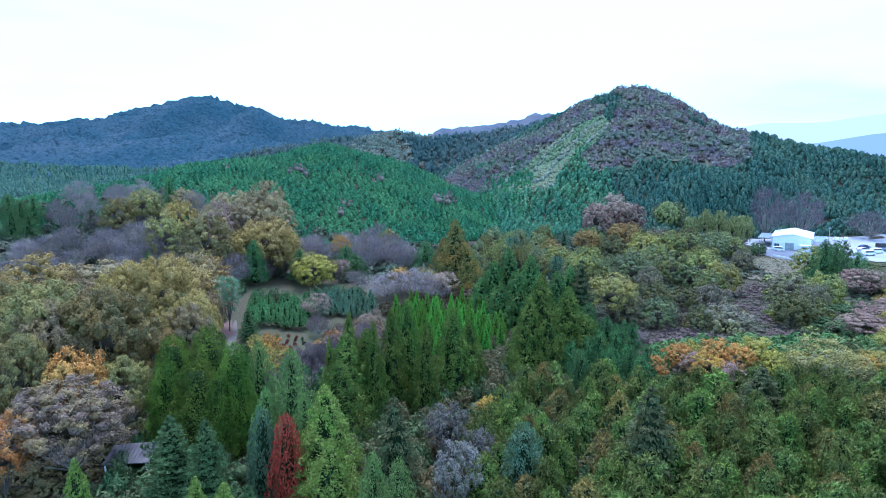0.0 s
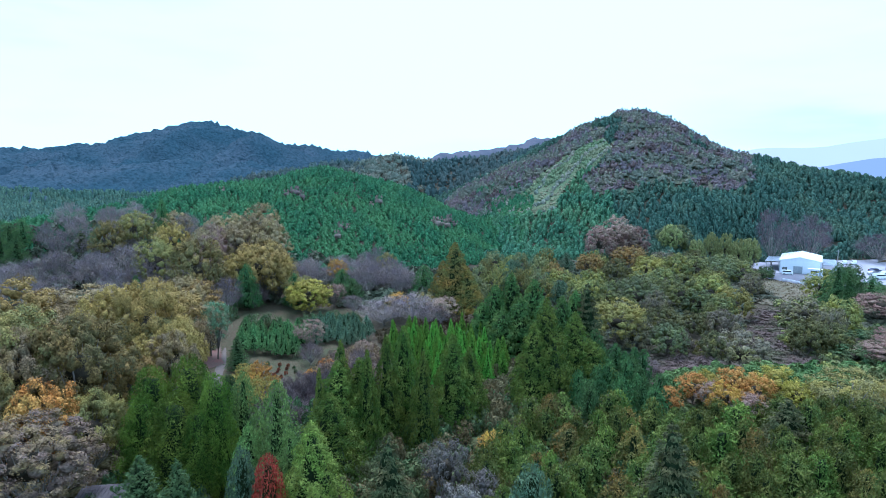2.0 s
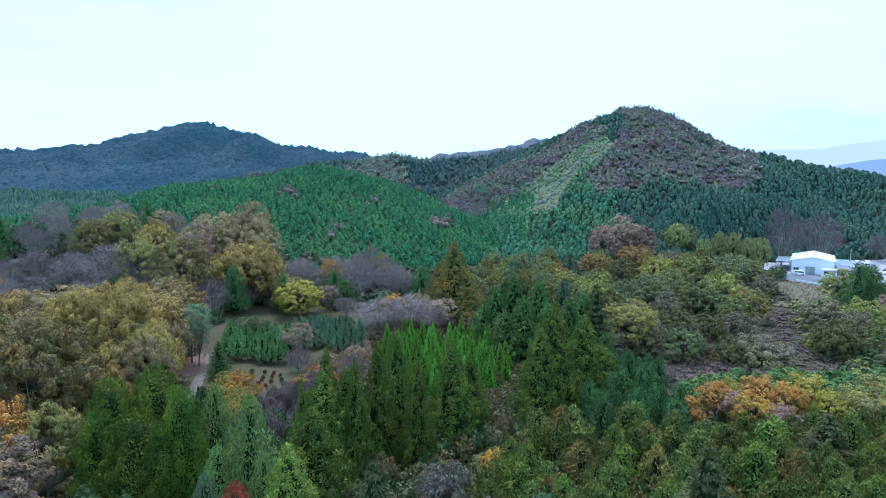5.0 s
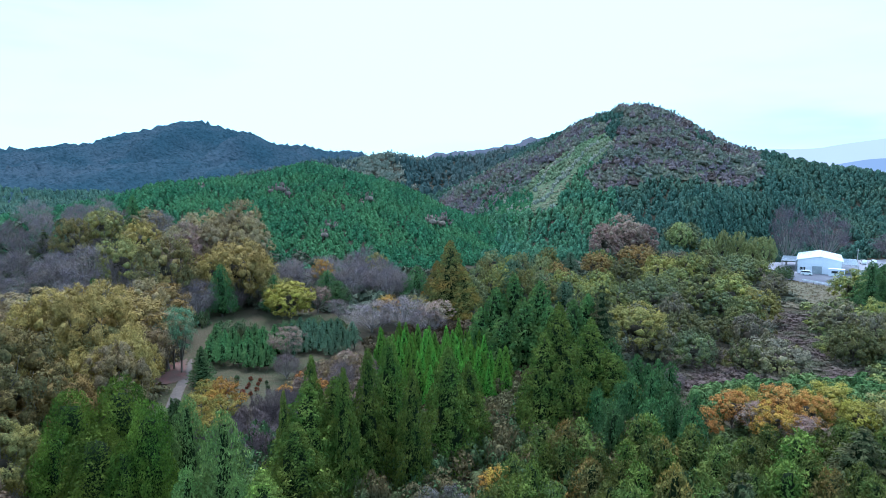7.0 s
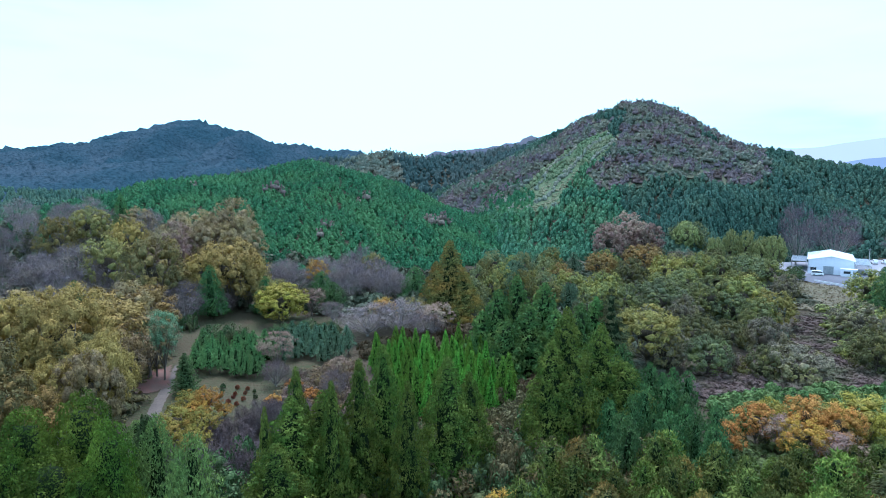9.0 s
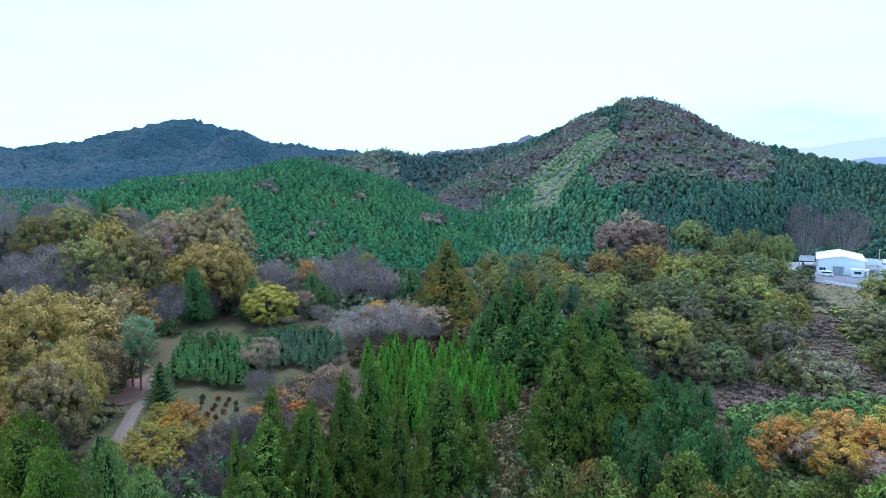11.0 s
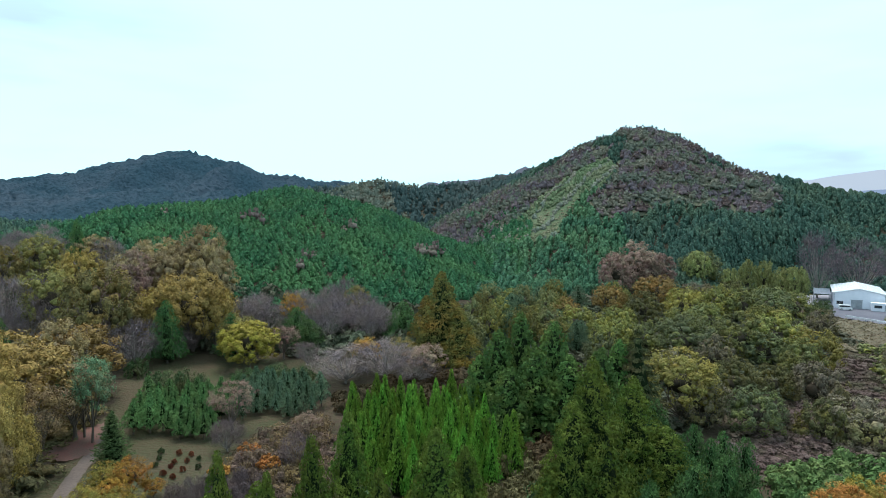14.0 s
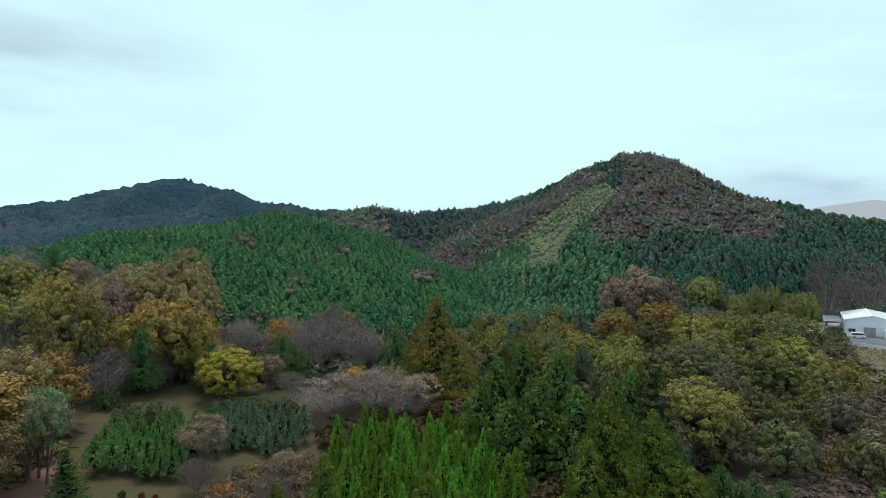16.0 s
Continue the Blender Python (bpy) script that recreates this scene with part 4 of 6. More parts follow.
RIGHT_OLIVE = [(55.6, 223.6, 9, 5), (79.2, 208.4, 10, 5.3), (40.1, 175.2, 9, 4.9), (37, 193.6, 8, 5.2), (74.3, 172.4, 10, 6.6), (113.2, 182.7, 9, 6.1), (96.8, 149.9, 9, 4.9), (29.8, 185.1, 7, 4.6), (46, 190, 8, 5), (84, 192, 8, 5.5)]
RIGHT_VINE = [(58.3, 205.9, 9, 5.2), (86.1, 209.3, 9, 6), (102.2, 212, 8, 6.1), (47, 172.8, 8, 4.6), (66.6, 171.7, 10, 6.3), (69.9, 195.3, 8, 5.3), (52.1, 145.7, 8, 5), (69.1, 156.2, 6, 3.6), (59.7, 148.3, 6, 4.1), (71.6, 158.7, 8, 4.4), (79.5, 133.6, 8, 4.9), (83.9, 132.3, 7, 3.8), (25.7, 194.2, 7, 4.2), (60, 186, 8, 5.5), (92, 226, 9, 6), (106, 230, 8, 6)]
RIGHT_BROWN = [(95.5, 189.4, 7, 3.8), (30.7, 196.9, 7, 4), (42.6, 136.5, 8, 4.4), (55.7, 160.2, 8, 4), (90.1, 154.6, 8, 5.3), (91.1, 144.2, 8, 3.4), (80, 222, 9, 6), (46, 156, 7, 4.5)]
RIGHT_LEMON = [(70.3, 208.2, 10, 6.3), (76.9, 162.8, 9, 5.1)]
RIGHT_STRAW = [(39.4, 137.8, 12, 6.4)]
RIGHT_GREEN = [(135.6, 203.6, 8, 3.8), (22.7, 203.7, 7, 4.1)]
HUMMOCKS_BROWN = [(67.7, 148, 6, 5.6), (62.6, 129.5, 5.5, 6.4), (52.6, 134.8, 3.5, 3)]
HUMMOCKS_GREEN = [(57.2, 130.2, 5, 4.2), (80.6, 141.7, 3, 3)]
RIGHT_ROSE = [(70.4, 250, 18.7, 8.3), (63.1, 245, 15.9, 6.7), (76.7, 248, 15.4, 6.8)]
POPLARS = [(102.4, 248, 11.5, 4.9), (108.2, 248, 14, 4.9), (115.2, 250, 13.5, 4.9), (120.3, 240, 12.9, 5.6), (97.4, 262, 12.9, 7.3), (118.5, 245, 11.5, 5.8)]
BEHIND_SHED = [(137.3, 256, 23.9, 7.1), (154.3, 258, 20.3, 8.2), (186.5, 262, 12.1, 9.8)]

# ---- wooded hills ----
far_rng = np.random.RandomState(21)
LEAFY_FACE = [(96, 351), (104, 372), (110, 420), (140, 425), (168, 405), (190, 384), (164, 330), (161, 318), (144, 308), (107, 311), (90, 307), (76, 311), (74, 330), (82, 330)]
LEAFY_SPUR = [(3, 352), (2, 392), (10, 432), (31, 434), (43, 430), (54, 402), (71, 397), (83, 406), (100, 430), (112, 396), (97, 370), (84, 362), (69, 354), (53, 346), (39, 333), (27, 327), (14, 340)]


def faces_valley(p):
    """Leaves out the far slopes, which lie behind their own crests."""
    return (land(p[:, 0] * 0.96, p[:, 1] - 14) - land(p[:, 0], p[:, 1]) < 4.5) | (p[:, 1] < 305)


def plantation(p, h, r, spread=0.25):
    k = 1 + spread * (far_rng.rand(len(p)) - 0.5) * 2
    return h * k, r * k * far_rng.uniform(0.9, 1.15, len(p))


p = jitter_grid(far_rng, -290, 60, 222, 356, 2.25, 0.5)
hill = crest(p[:, 0], p[:, 1], GREEN_HILL, 0.45, 10)
p = p[in_view(p) & faces_valley(p) & (hill > 3.5 + 2 * waves(p[:, 0], p[:, 1], 40, 9)) & (p[:, 1] < 356)]
h, r = plantation(p, 3.2, 1.75, 0.3)
woods("hill_plantation", "dense dark green pine plantation covering the round hill", p, h, r, far_cone(1, 5, 32, size=0.24), FAR_PINE)
spots = np.array([(-4, 282), (-1, 287), (3, 289), (6, 288), (-2, 278), (2, 281), (0, 284), (-70, 279), (-68, 283), (-66, 281), (-63, 279), (-42, 255), (-39, 255), (-32, 281), (-29, 283), (-42, 247), (-95, 268)], float)
h, r = plantation(spots, 4.4, 2.4)
woods("hill_broadleaf", "rusty leafless trees scattered through the pine plantation", spots, h, r, far_dome(9), FAR_RUST)

p = jitter_grid(far_rng, -60, 330, 255, 460, 2.9)
rise = land(p[:, 0], p[:, 1])
green = waves(p[:, 0], p[:, 1], 90, 14)
leafy = (inside(p, LEAFY_FACE) & (rise > 30 + 6 * green) | inside(p, LEAFY_SPUR)) & (waves(p[:, 0], p[:, 1], 34, 17) > -0.95)
near_strip = inside(p, STRIP)
free = in_view(p) & faces_valley(p) & ~near_strip & ((crest(p[:, 0], p[:, 1], GREEN_HILL, 0.45, 10) < 5) | (p[:, 1] > 350) | (p[:, 0] > 26)) & ~inside(p, YARD) & (p[:, 1] < 440)
dim = (p[:, 0] > 84 + 5 * green) | (p[:, 1] > 385)
for name, label, mat, pick in (("valley_plantation", "green cedar plantation in the valley below the mountain", FAR_CEDAR, ~dim), ("cedar_woods", "dark cedar woods behind the warehouse", FAR_DARK, dim)):
    q = p[free & ~leafy & pick]
    h, r = plantation(q, 4.4, 2.1, 0.3)
    woods(name, label, q, h, r, far_cone(2, 5, 28, size=0.25), mat)
draped("undergrowth", LEAFY_FACE, 4.0, 0.9, LEAF_UNDER, "grey-brown undergrowth beneath the mountain woods", "undergrowth", STRIP)
draped("undergrowth", LEAFY_SPUR, 4.0, 0.8, LEAF_UNDER, "grey-brown undergrowth beneath the mountain woods", "undergrowth", STRIP)
p = jitter_grid(far_rng, -60, 330, 255, 460, 2.9)
free = in_view(p) & faces_valley(p) & ~(inside(p, STRIP) | inside(p + (0, 3), STRIP)) & (p[:, 1] < 440)
leafy = inside(p, LEAFY_FACE) & (land(p[:, 0], p[:, 1]) > 30 + 6 * waves(p[:, 0], p[:, 1], 90, 14)) | inside(p, LEAFY_SPUR)
tone = waves(p[:, 0], p[:, 1], 26, 71) + far_rng.normal(0, 0.45, len(p))
for name, label, mat, pick in (("mountain_broadleaf_woods", "grey-brown leafless broadleaf woods on the mountain", FAR_LEAF, (tone > 0.0) & (tone < 1.1)), ("mountain_mixed_woods", "dull olive-grey broadleaf woods on the mountain", FAR_MIXED, tone <= 0.0),
                               ("mountain_rusty_woods", "rusty brown broadleaf trees on the mountain", FAR_RUST, tone >= 1.1)):
    q = p[free & leafy & pick & (waves(p[:, 0], p[:, 1], 34, 17) > -0.95)]
    h, r = plantation(q, 3.5, 2.35, 0.4)
    woods(name, label, q, h, r, far_dome(31 + len(name), 7, 7, 0.24), mat)


p = jitter_grid(far_rng, -190, 130, 440, 560, 5.0)
q = p[(land(p[:, 0], p[:, 1]) > 27) & faces_valley(p)]
leafy = np.abs(q[:, 0] + 46 + 8 * waves(q[:, 0], q[:, 1], 40, 91)) + far_rng.normal(0, 5, len(q)) < 20
h, r = plantation(q, 5.2, 3.2, 0.4)
woods("ridge_woods", "dark green conifer woods along the middle ridge", q[~leafy], h[~leafy], r[~leafy], far_cone(4, 5, 16), FAR_RIDGE)
woods("ridge_broadleaf", "rusty leafless trees along the middle ridge", q[leafy], h[leafy], r[leafy] * 1.15, far_dome(41), FAR_MIXED)

def far_relief(x, y):
    """Gullies and side spurs of the far mountain, fading out towards its crest."""
    gully = np.abs(waves(x, y, 170, 61)) * 13 + np.abs(waves(x, y, 60, 62)) * 4
    spur = np.abs(waves(x, y * 0.45, 240, 64)) * 26
    return np.maximum(0, 14 - gully) * 0.8 * ease(600, 720, y) + np.maximum(0, 24 - spur) * ease(620, 720, y) * ease(1030, 880, y)


def canopy(name, label, x0, x1, y0, y1, step, mat, rough):
    """A closed canopy far off: one rolling sheet over the land with the unevenness of its crowns."""
    xs, ys = np.arange(x0, x1 + 1, step), np.arange(y0, y1 + 1, step)
    mx, my = np.meshgrid(xs, ys)
    z = land(mx, my) + 3 + far_relief(mx, my) + far_rng.normal(0, rough, mx.shape)
    v = np.stack((mx + far_rng.uniform(-0.3, 0.3, mx.shape) * step, my + far_rng.uniform(-0.3, 0.3, mx.shape) * step, z), 2).reshape(-1, 3)
    n, m = len(xs), len(ys)
    i = (np.arange(m - 1)[:, None] * n + np.arange(n - 1)[None, :]).ravel()
    me = mesh_of(name, v, np.stack((i, i + 1, i + n + 1, i + n), 1), mat)
    me.polygons.foreach_set("use_smooth", np.ones(len(me.polygons), bool))
    return tagged(new(name, me), label, "woods", kind="stuff")


canopy("far_woods", "closed woods on the far mountain, painted dark blue-green with haze", -960, -60, 545, 1130, 5.0, FAR_GROUND, 1.9)
canopy("back_woods", "closed woods on the ridge behind, painted dark blue-green with haze", -60, 420, 760, 1060, 7.0, BACK_RIDGE_WOODS, 1.3)

p = jitter_grid(far_rng, -540, -60, 240, 600, 4.2)
q = p[in_view(p, 0.82, 30) & (crest(p[:, 0], p[:, 1], GREEN_HILL, 0.45, 10) < 4) & (p[:, 0] < -0.4 * p[:, 1])]
h, r = plantation(q, 9, 2.9)
woods("side_valley_woods", "blue-green conifer woods in the side valley", q, h, r, far_cone(6, 5, 16, size=0.24), FAR_DARK)

p = jitter_grid(far_rng, 88, 176, 248, 304, 2.2)
q = p[inside(p, [(92, 250), (104, 260), (122, 274), (140, 281), (172, 284), (172, 302), (120, 302), (88, 276)])]
h, r = plantation(q, 5.4, 2.2)
woods("bank_trees", "dark conifers crowded on the bank behind the warehouse", q, h, r, far_cone(8, 5, 26), FAR_DARK)

# ---- distant ranges ----
def range_of(name, label, line, mat, depth):
    """A far range: a long ridge with a front, a back and folds."""
    n, rows = 120, 5
    xs = np.linspace(line[0][0], line[-1][0], n)
    ys = np.interp(xs, [q[0] for q in line], [q[1] for q in line])
    zs = np.interp(xs, [q[0] for q in line], [q[2] for q in line]) + 0.05 * depth * waves(xs, ys, 500, 31) * 0.6
    v = []
    for k in range(rows):
        s = k / (rows - 1) * 2 - 1
        fold = waves(xs, ys + k * 400, 700, 33) * depth * 0.12
        v.append(np.stack((xs, ys + s * depth + fold * abs(s), zs * (1 - abs(s) ** 1.3) - 30 * abs(s)), 1))
    i = (np.arange(rows - 1)[:, None] * n + np.arange(n - 1)[None, :]).ravel()
    me = mesh_of(name, np.concatenate(v), np.stack((i, i + 1, i + n + 1, i + n), 1), mat)
    me.polygons.foreach_set("use_smooth", np.ones(len(me.polygons), bool))
    return tagged(new(name, me), label, "mountains", kind="structure")


# Emission colour that paints distance haze on the ranges; they give off light.
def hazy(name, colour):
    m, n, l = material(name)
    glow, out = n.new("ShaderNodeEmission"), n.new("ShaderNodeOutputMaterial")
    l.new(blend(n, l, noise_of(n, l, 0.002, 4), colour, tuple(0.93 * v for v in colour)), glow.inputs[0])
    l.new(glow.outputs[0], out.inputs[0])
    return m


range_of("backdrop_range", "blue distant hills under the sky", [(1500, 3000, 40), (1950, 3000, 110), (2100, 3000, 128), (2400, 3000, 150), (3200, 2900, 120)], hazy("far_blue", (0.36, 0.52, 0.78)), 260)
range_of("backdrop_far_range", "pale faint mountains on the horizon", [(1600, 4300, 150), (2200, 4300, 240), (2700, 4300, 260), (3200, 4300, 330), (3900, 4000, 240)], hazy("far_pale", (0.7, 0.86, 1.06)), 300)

p = jitter_grid(far_rng, 18, 104, 296, 372, 1.7)
p = p[inside(p, STRIP)]
fall = np.sin((p[:, 0] * 0.72 - p[:, 1] * 0.69) * 0.62 + 1.5 * waves(p[:, 0], p[:, 1], 30, 77))
upper = p[:, 1] + 0.35 * waves(p[:, 0], p[:, 1], 12, 78) > 337
for name, label, mat, q, tall in (("slope_saplings", "bright green young saplings in rows on the felled strip", LEAF_STRIP, p[upper & (fall > -0.35)], 1.9), ("slope_bushes", "low straw-green bushes on the felled strip", LEAF_MEADOW_FAR, p[~upper & (fall > 0.1)], 0.9),
                                  ("slope_scrub_far", "dark scrub in the gullies of the felled strip", FAR_MIXED, p[fall < -0.75], 2.0)):
    h, r = plantation(q, tall, 1.15, 0.4)
    woods(name, label, q, h, r, far_cone(7, 5, 12, ((0.02, 1.0), (0.4, 0.9), (0.8, 0.5))), mat, -0.5)

# ---- single trees ----
grove(OAKS_OLIVE, "oak_tree", "oak", LEAF_OLIVE, "large spreading oak with dull olive-grey autumn leaves", "oaks by the garden", PALE_BARK)
grove([(-47.5, 72, 13.1, 7.6)], "oak_tree", "oak", LEAF_ROSE_DARK, "broad oak with dull rose-brown fading leaves", "oaks by the garden", PALE_BARK)
grove(OAKS_GOLD, "oak_tree", "oak", LEAF_GOLD, "large oak with golden-brown autumn leaves", "oaks by the garden", PALE_BARK)
grove(OAKS_BROWN, "oak_tree", "oak", LEAF_BROWN, "broad oak with dry tan-brown leaves", "oaks by the garden", PALE_BARK)
grove(OAKS_ORANGE, "maple_tree", "maple", LEAF_ORANGE, "small tree with bright orange-brown leaves", "orange trees")
grove(THIN_GREY, "thinning_tree", "thin", LEAF_BROWN, "tall half-leafless tree with thin brown leaves", "thin trees")
grove(MINT, "pale_tree", "thin", LEAF_MINT, "slender tree with pale mint-green leaves", "thin trees")
grove(BIG_CYPRESS, "cypress_tree", "cypress", NEEDLE_DEEP, "tall dense deep green cypress grown into its neighbours", "cypress clump")
grove(SPRUCE, "spruce_tree", "spruce", NEEDLE_PINE, "mid-green pointed spruce with feathery branches", "spruces")
grove(BLUE_FIR, "blue_fir", "soft", NEEDLE_BLUE, "grey-blue fir with soft pale needles", "blue firs")
grove(RED_TREE, "red_conifer", "soft", LEAF_RED, "rust-red larch-like conifer in autumn colour", "red conifer")
grove(LIME_CYPRESS, "golden_cypress", "cedar", NEEDLE_LIME, "yellow-green pointed golden cypress", "golden cypresses")
grove(PALE_PINE, "pine_tree", "pine", NEEDLE_MINT, "pale green airy pine with upswept branches", "pines")
grove(DARK_FIR, "fir_tree", "fir", NEEDLE_FIR, "dark fir with flat layered branches", "firs")
grove(CEDARS, "cedar_tree", "cedar", NEEDLE_GREEN, "tall pointed green cedar", "cedars in the hollow")
grove(CEDARS_BACK, "cedar_tree", "cedar_mid", NEEDLE_STAND, "dark green cedar in a close stand", "close cedar stand")
grove([(x, y, h, r * 0.9) for x, y, h, r in OLIVE_SPIRE], "autumn_cedar", "cedar", NEEDLE_SPIRE, "tall cone-shaped tree in olive and orange", "autumn cedars")
grove(YELLOW_TREE, "yellow_tree", "dense", LEAF_LEMON, "round dense yellow-green tree on the lawn", "garden trees")
grove([(x, y, h * 1.2, r * 0.9) for x, y, h, r in TAN_TREES], "tan_tree", "thin", LEAF_ROSE, "small rounded tree with pinkish tan leaves", "garden trees")
grove([(x, y, h * (1.3 if h < 6 else 1), r * 0.9) for x, y, h, r in BARE_GREY], "bare_tree", "bare", TWIG, "grey leafless tree with fine twigs", "bare trees", PALE_BARK)
grove(BARE_PURPLE, "bare_tree", "bare_mid", TWIG_PURPLE, "purple-grey leafless cherry tree with dense twigs", "bare cherries", PALE_BARK)
grove(GOLD_MAPLE[1::2], "maple_tree", "thin", LEAF_STRAW, "small maple with straw-yellow and green leaves", "yellow maples")
grove(GOLD_MAPLE[::2], "maple_tree", "thin", LEAF_AMBER, "small maple with yellow and orange leaves", "yellow maples")
grove(ORANGE_MAPLE, "maple_tree", "maple", LEAF_ORANGE, "maple with glowing orange autumn leaves", "orange maples")
grove(AMBER_MAPLE, "maple_tree", "maple", LEAF_AMBER, "maple turning amber yellow and orange", "orange maples")
grove(LEMON_MAPLE, "maple_tree", "maple", LEAF_LEMON, "maple still yellow-green with a golden top", "orange maples")
grove(BROWN_MAPLE, "maple_tree", "thin", LEAF_ROSE, "half-bare maple with dull pinkish leaves", "orange maples", PALE_BARK)
grove(GARDEN_MAPLE, "maple_tree", "maple", LEAF_LIMEGOLD, "bushy maple with yellow-green and gold leaves", "yellow maples")
grove(GARDEN_AMBER, "maple_tree", "maple", LEAF_AMBER, "bushy maple with amber and orange leaves", "yellow maples")
grove([(1.6, 63, 9.9, 3.1), (0.4, 76, 9.4, 2.2), (4.6, 70, 8.1, 2.1)], "ash_pink_tree", "maple", LEAF_ASH, "small rounded tree with ash-pink fading leaves", "garden trees", PALE_BARK)
grove([(9.5, 66, 10.2, 3.1)], "pale_conifer", "soft", NEEDLE_BLUE, "rounded grey-green conifer among young firs", "garden conifers")
grove(YELLOW_BARE, "thinning_tree", "thin", LEAF_STRAW, "open-branched tree with the last yellow leaves", "yellow maples", PALE_BARK)
grove(LEFT_WOOD_OLIVE, "oak_tree", "oak_mid", LEAF_OLIVE, "round olive-green oak at the hill's foot", "wood at the hill's foot")
grove(LEFT_WOOD_GOLD, "oak_tree", "oak_mid", LEAF_GOLD, "round gold-brown oak at the hill's foot", "wood at the hill's foot")
grove(LEFT_WOOD_BROWN, "oak_tree", "oak_mid", LEAF_BROWN, "tan-brown oak at the hill's foot", "wood at the hill's foot")
grove(LEFT_WOOD_RED, "cherry_tree", "oak_mid", LEAF_ROSE, "dusky red-brown cherry among oaks", "wood at the hill's foot")
grove(LEFT_WOOD_CONIFER, "pine_tree", "pine", NEEDLE_DARK, "dark green pine among bare trees", "wood at the hill's foot")
for rows, kind, mat, label in ((RIGHT_PALE, "mound", LEAF_DUSTY, "pale grey-green tree hung with vines"), (RIGHT_OLIVE, "mound", LEAF_OLIVE_GREEN, "rounded olive tree hung with vines"), (RIGHT_VINE, "mound", LEAF_VINE, "tree smothered in drab grey-green vines"),
                               (RIGHT_BROWN, "mound", LEAF_VINE_BROWN, "brown half-bare tree hung with vines"), (RIGHT_LEMON, "mound", LEAF_OLIVE_YELLOW, "rounded tree turning yellow-green"), (RIGHT_STRAW, "oak_mid", LEAF_OLIVE_YELLOW, "tall straw-gold tree thinning at the top"),
                               (RIGHT_AMBER, "oak_mid", LEAF_AMBER_DULL, "rounded tree turning yellow and orange"), (RIGHT_GREEN, "mound", LEAF_SHADE, "dark green rounded tree")):
    grove([(x, y, h, r * 0.94) for x, y, h, r in rows], "autumn_tree" if mat in (LEAF_OLIVE_YELLOW, LEAF_AMBER_DULL, LEAF_SHADE) else "vine_hung_tree", kind, mat, label, "vine-hung trees")
grove(HUMMOCKS_BROWN, "vine_mound", "hummock", LEAF_VINE_BROWN, "low hummock smothered in dry brown vines", "vine mounds", category="bush")
grove(HUMMOCKS_GREEN, "vine_mound", "hummock", LEAF_VINE, "low hummock smothered in olive-green vines", "vine mounds", category="bush")
grove(RIGHT_ROSE, "rose_brown_tree", "oak_mid", LEAF_ROSE, "rose-brown rounded tree at the mountain's foot", "vine-hung trees")
grove([(x, y, h * 1.05, r * 0.62) for x, y, h, r in POPLARS], "poplar_tree", "dense", LEAF_YELLOW, "pale yellow-green upright tree", "pale trees near the yard")
grove(BEHIND_SHED, "bare_tree", "bare_mid", TWIG_DARK, "tall bare reddish tree behind the warehouse", "bare trees behind the warehouse", PALE_BARK)

# young conifers packed over the near slope
def packed(shape, step, lo, hi, ratio, jitter=0.42):
    xs, ys = [q[0] for q in shape], [q[1] for q in shape]
    p = jitter_grid(plant_rng, min(xs), max(xs), min(ys), max(ys), step, jitter)
    p = p[inside(p, shape)]
    h = plant_rng.uniform(lo, hi, len(p))
    return [(round(a, 2), round(b, 2), k, k * ratio * plant_rng.uniform(0.85, 1.15)) for (a, b), k in zip(p, h)]


rows = packed([(4, 50), (50, 50), (78, 70), (66, 84), (34, 92), (14, 98), (4, 80)], 3.9, 5.6, 8.0, 0.4)
for k, (mat, label) in enumerate(((NEEDLE_MIXED, "young bushy green fir in a close-planted stand"), (NEEDLE_MIXED, "young bushy green fir in a close-planted stand"), (NEEDLE_GREEN, "young deep green fir in a close-planted stand"),
                                  (NEEDLE_MIXED, "young bushy green fir in a close-planted stand"), (NEEDLE_MIXED, "young bushy green fir in a close-planted stand"), (NEEDLE_GREEN, "young deep green fir in a close-planted stand"),
                                  (NEEDLE_OLIVE, "young fir browning at the tips"))):
    grove(rows[k::7], "young_fir", "young", mat, label, "young firs on the near slope")
grove(packed([(24, 92), (34, 95), (38, 112), (34, 126), (24, 122), (20, 104)], 3.8, 5.5, 8.5, 0.3), "young_fir", "young", NEEDLE_DARK, "young dark green fir in a close-planted stand", "young firs on the near slope")
grove(packed([(-13, 145), (-7, 151), (7, 152), (12, 136), (13, 124), (8, 118), (-1, 115), (-6, 121)], 2.8, 5.0, 8.2, 0.235), "young_cypress", "hinoki", NEEDLE_BRIGHT, "slender bright green young cypress in a planted block", "bright cypress block")
grove(packed([(-47, 139), (-33, 139), (-32, 149), (-35, 157), (-51, 157)], 2.25, 3.4, 6.0, 0.4, 0.4), "young_pine", "sapling", NEEDLE_SAPLING, "young green pine with a bare stem in a planted row", "young pine rows")
grove(packed([(-31, 147), (-18, 147), (-18, 158), (-25, 163), (-34, 160)], 2.3, 3.2, 5.6, 0.42, 0.42), "young_pine", "sapling", NEEDLE_BLUE, "young blue-green pine in a planted row", "young pine rows")
grove(packed([(-130, 160), (-66, 168), (-60, 200), (-30, 196), (-12, 200), (-12, 222), (-60, 228), (-150, 240)], 11.0, 8, 12, 0.45), "bare_tree", "bare_mid", TWIG_PURPLE, "purple-grey leafless tree in the wood", "wood at the hill's foot", PALE_BARK)
rows = packed([(2, 190), (36, 180), (40, 214), (56, 240), (20, 240), (0, 216)], 7.5, 6, 11, 0.42)
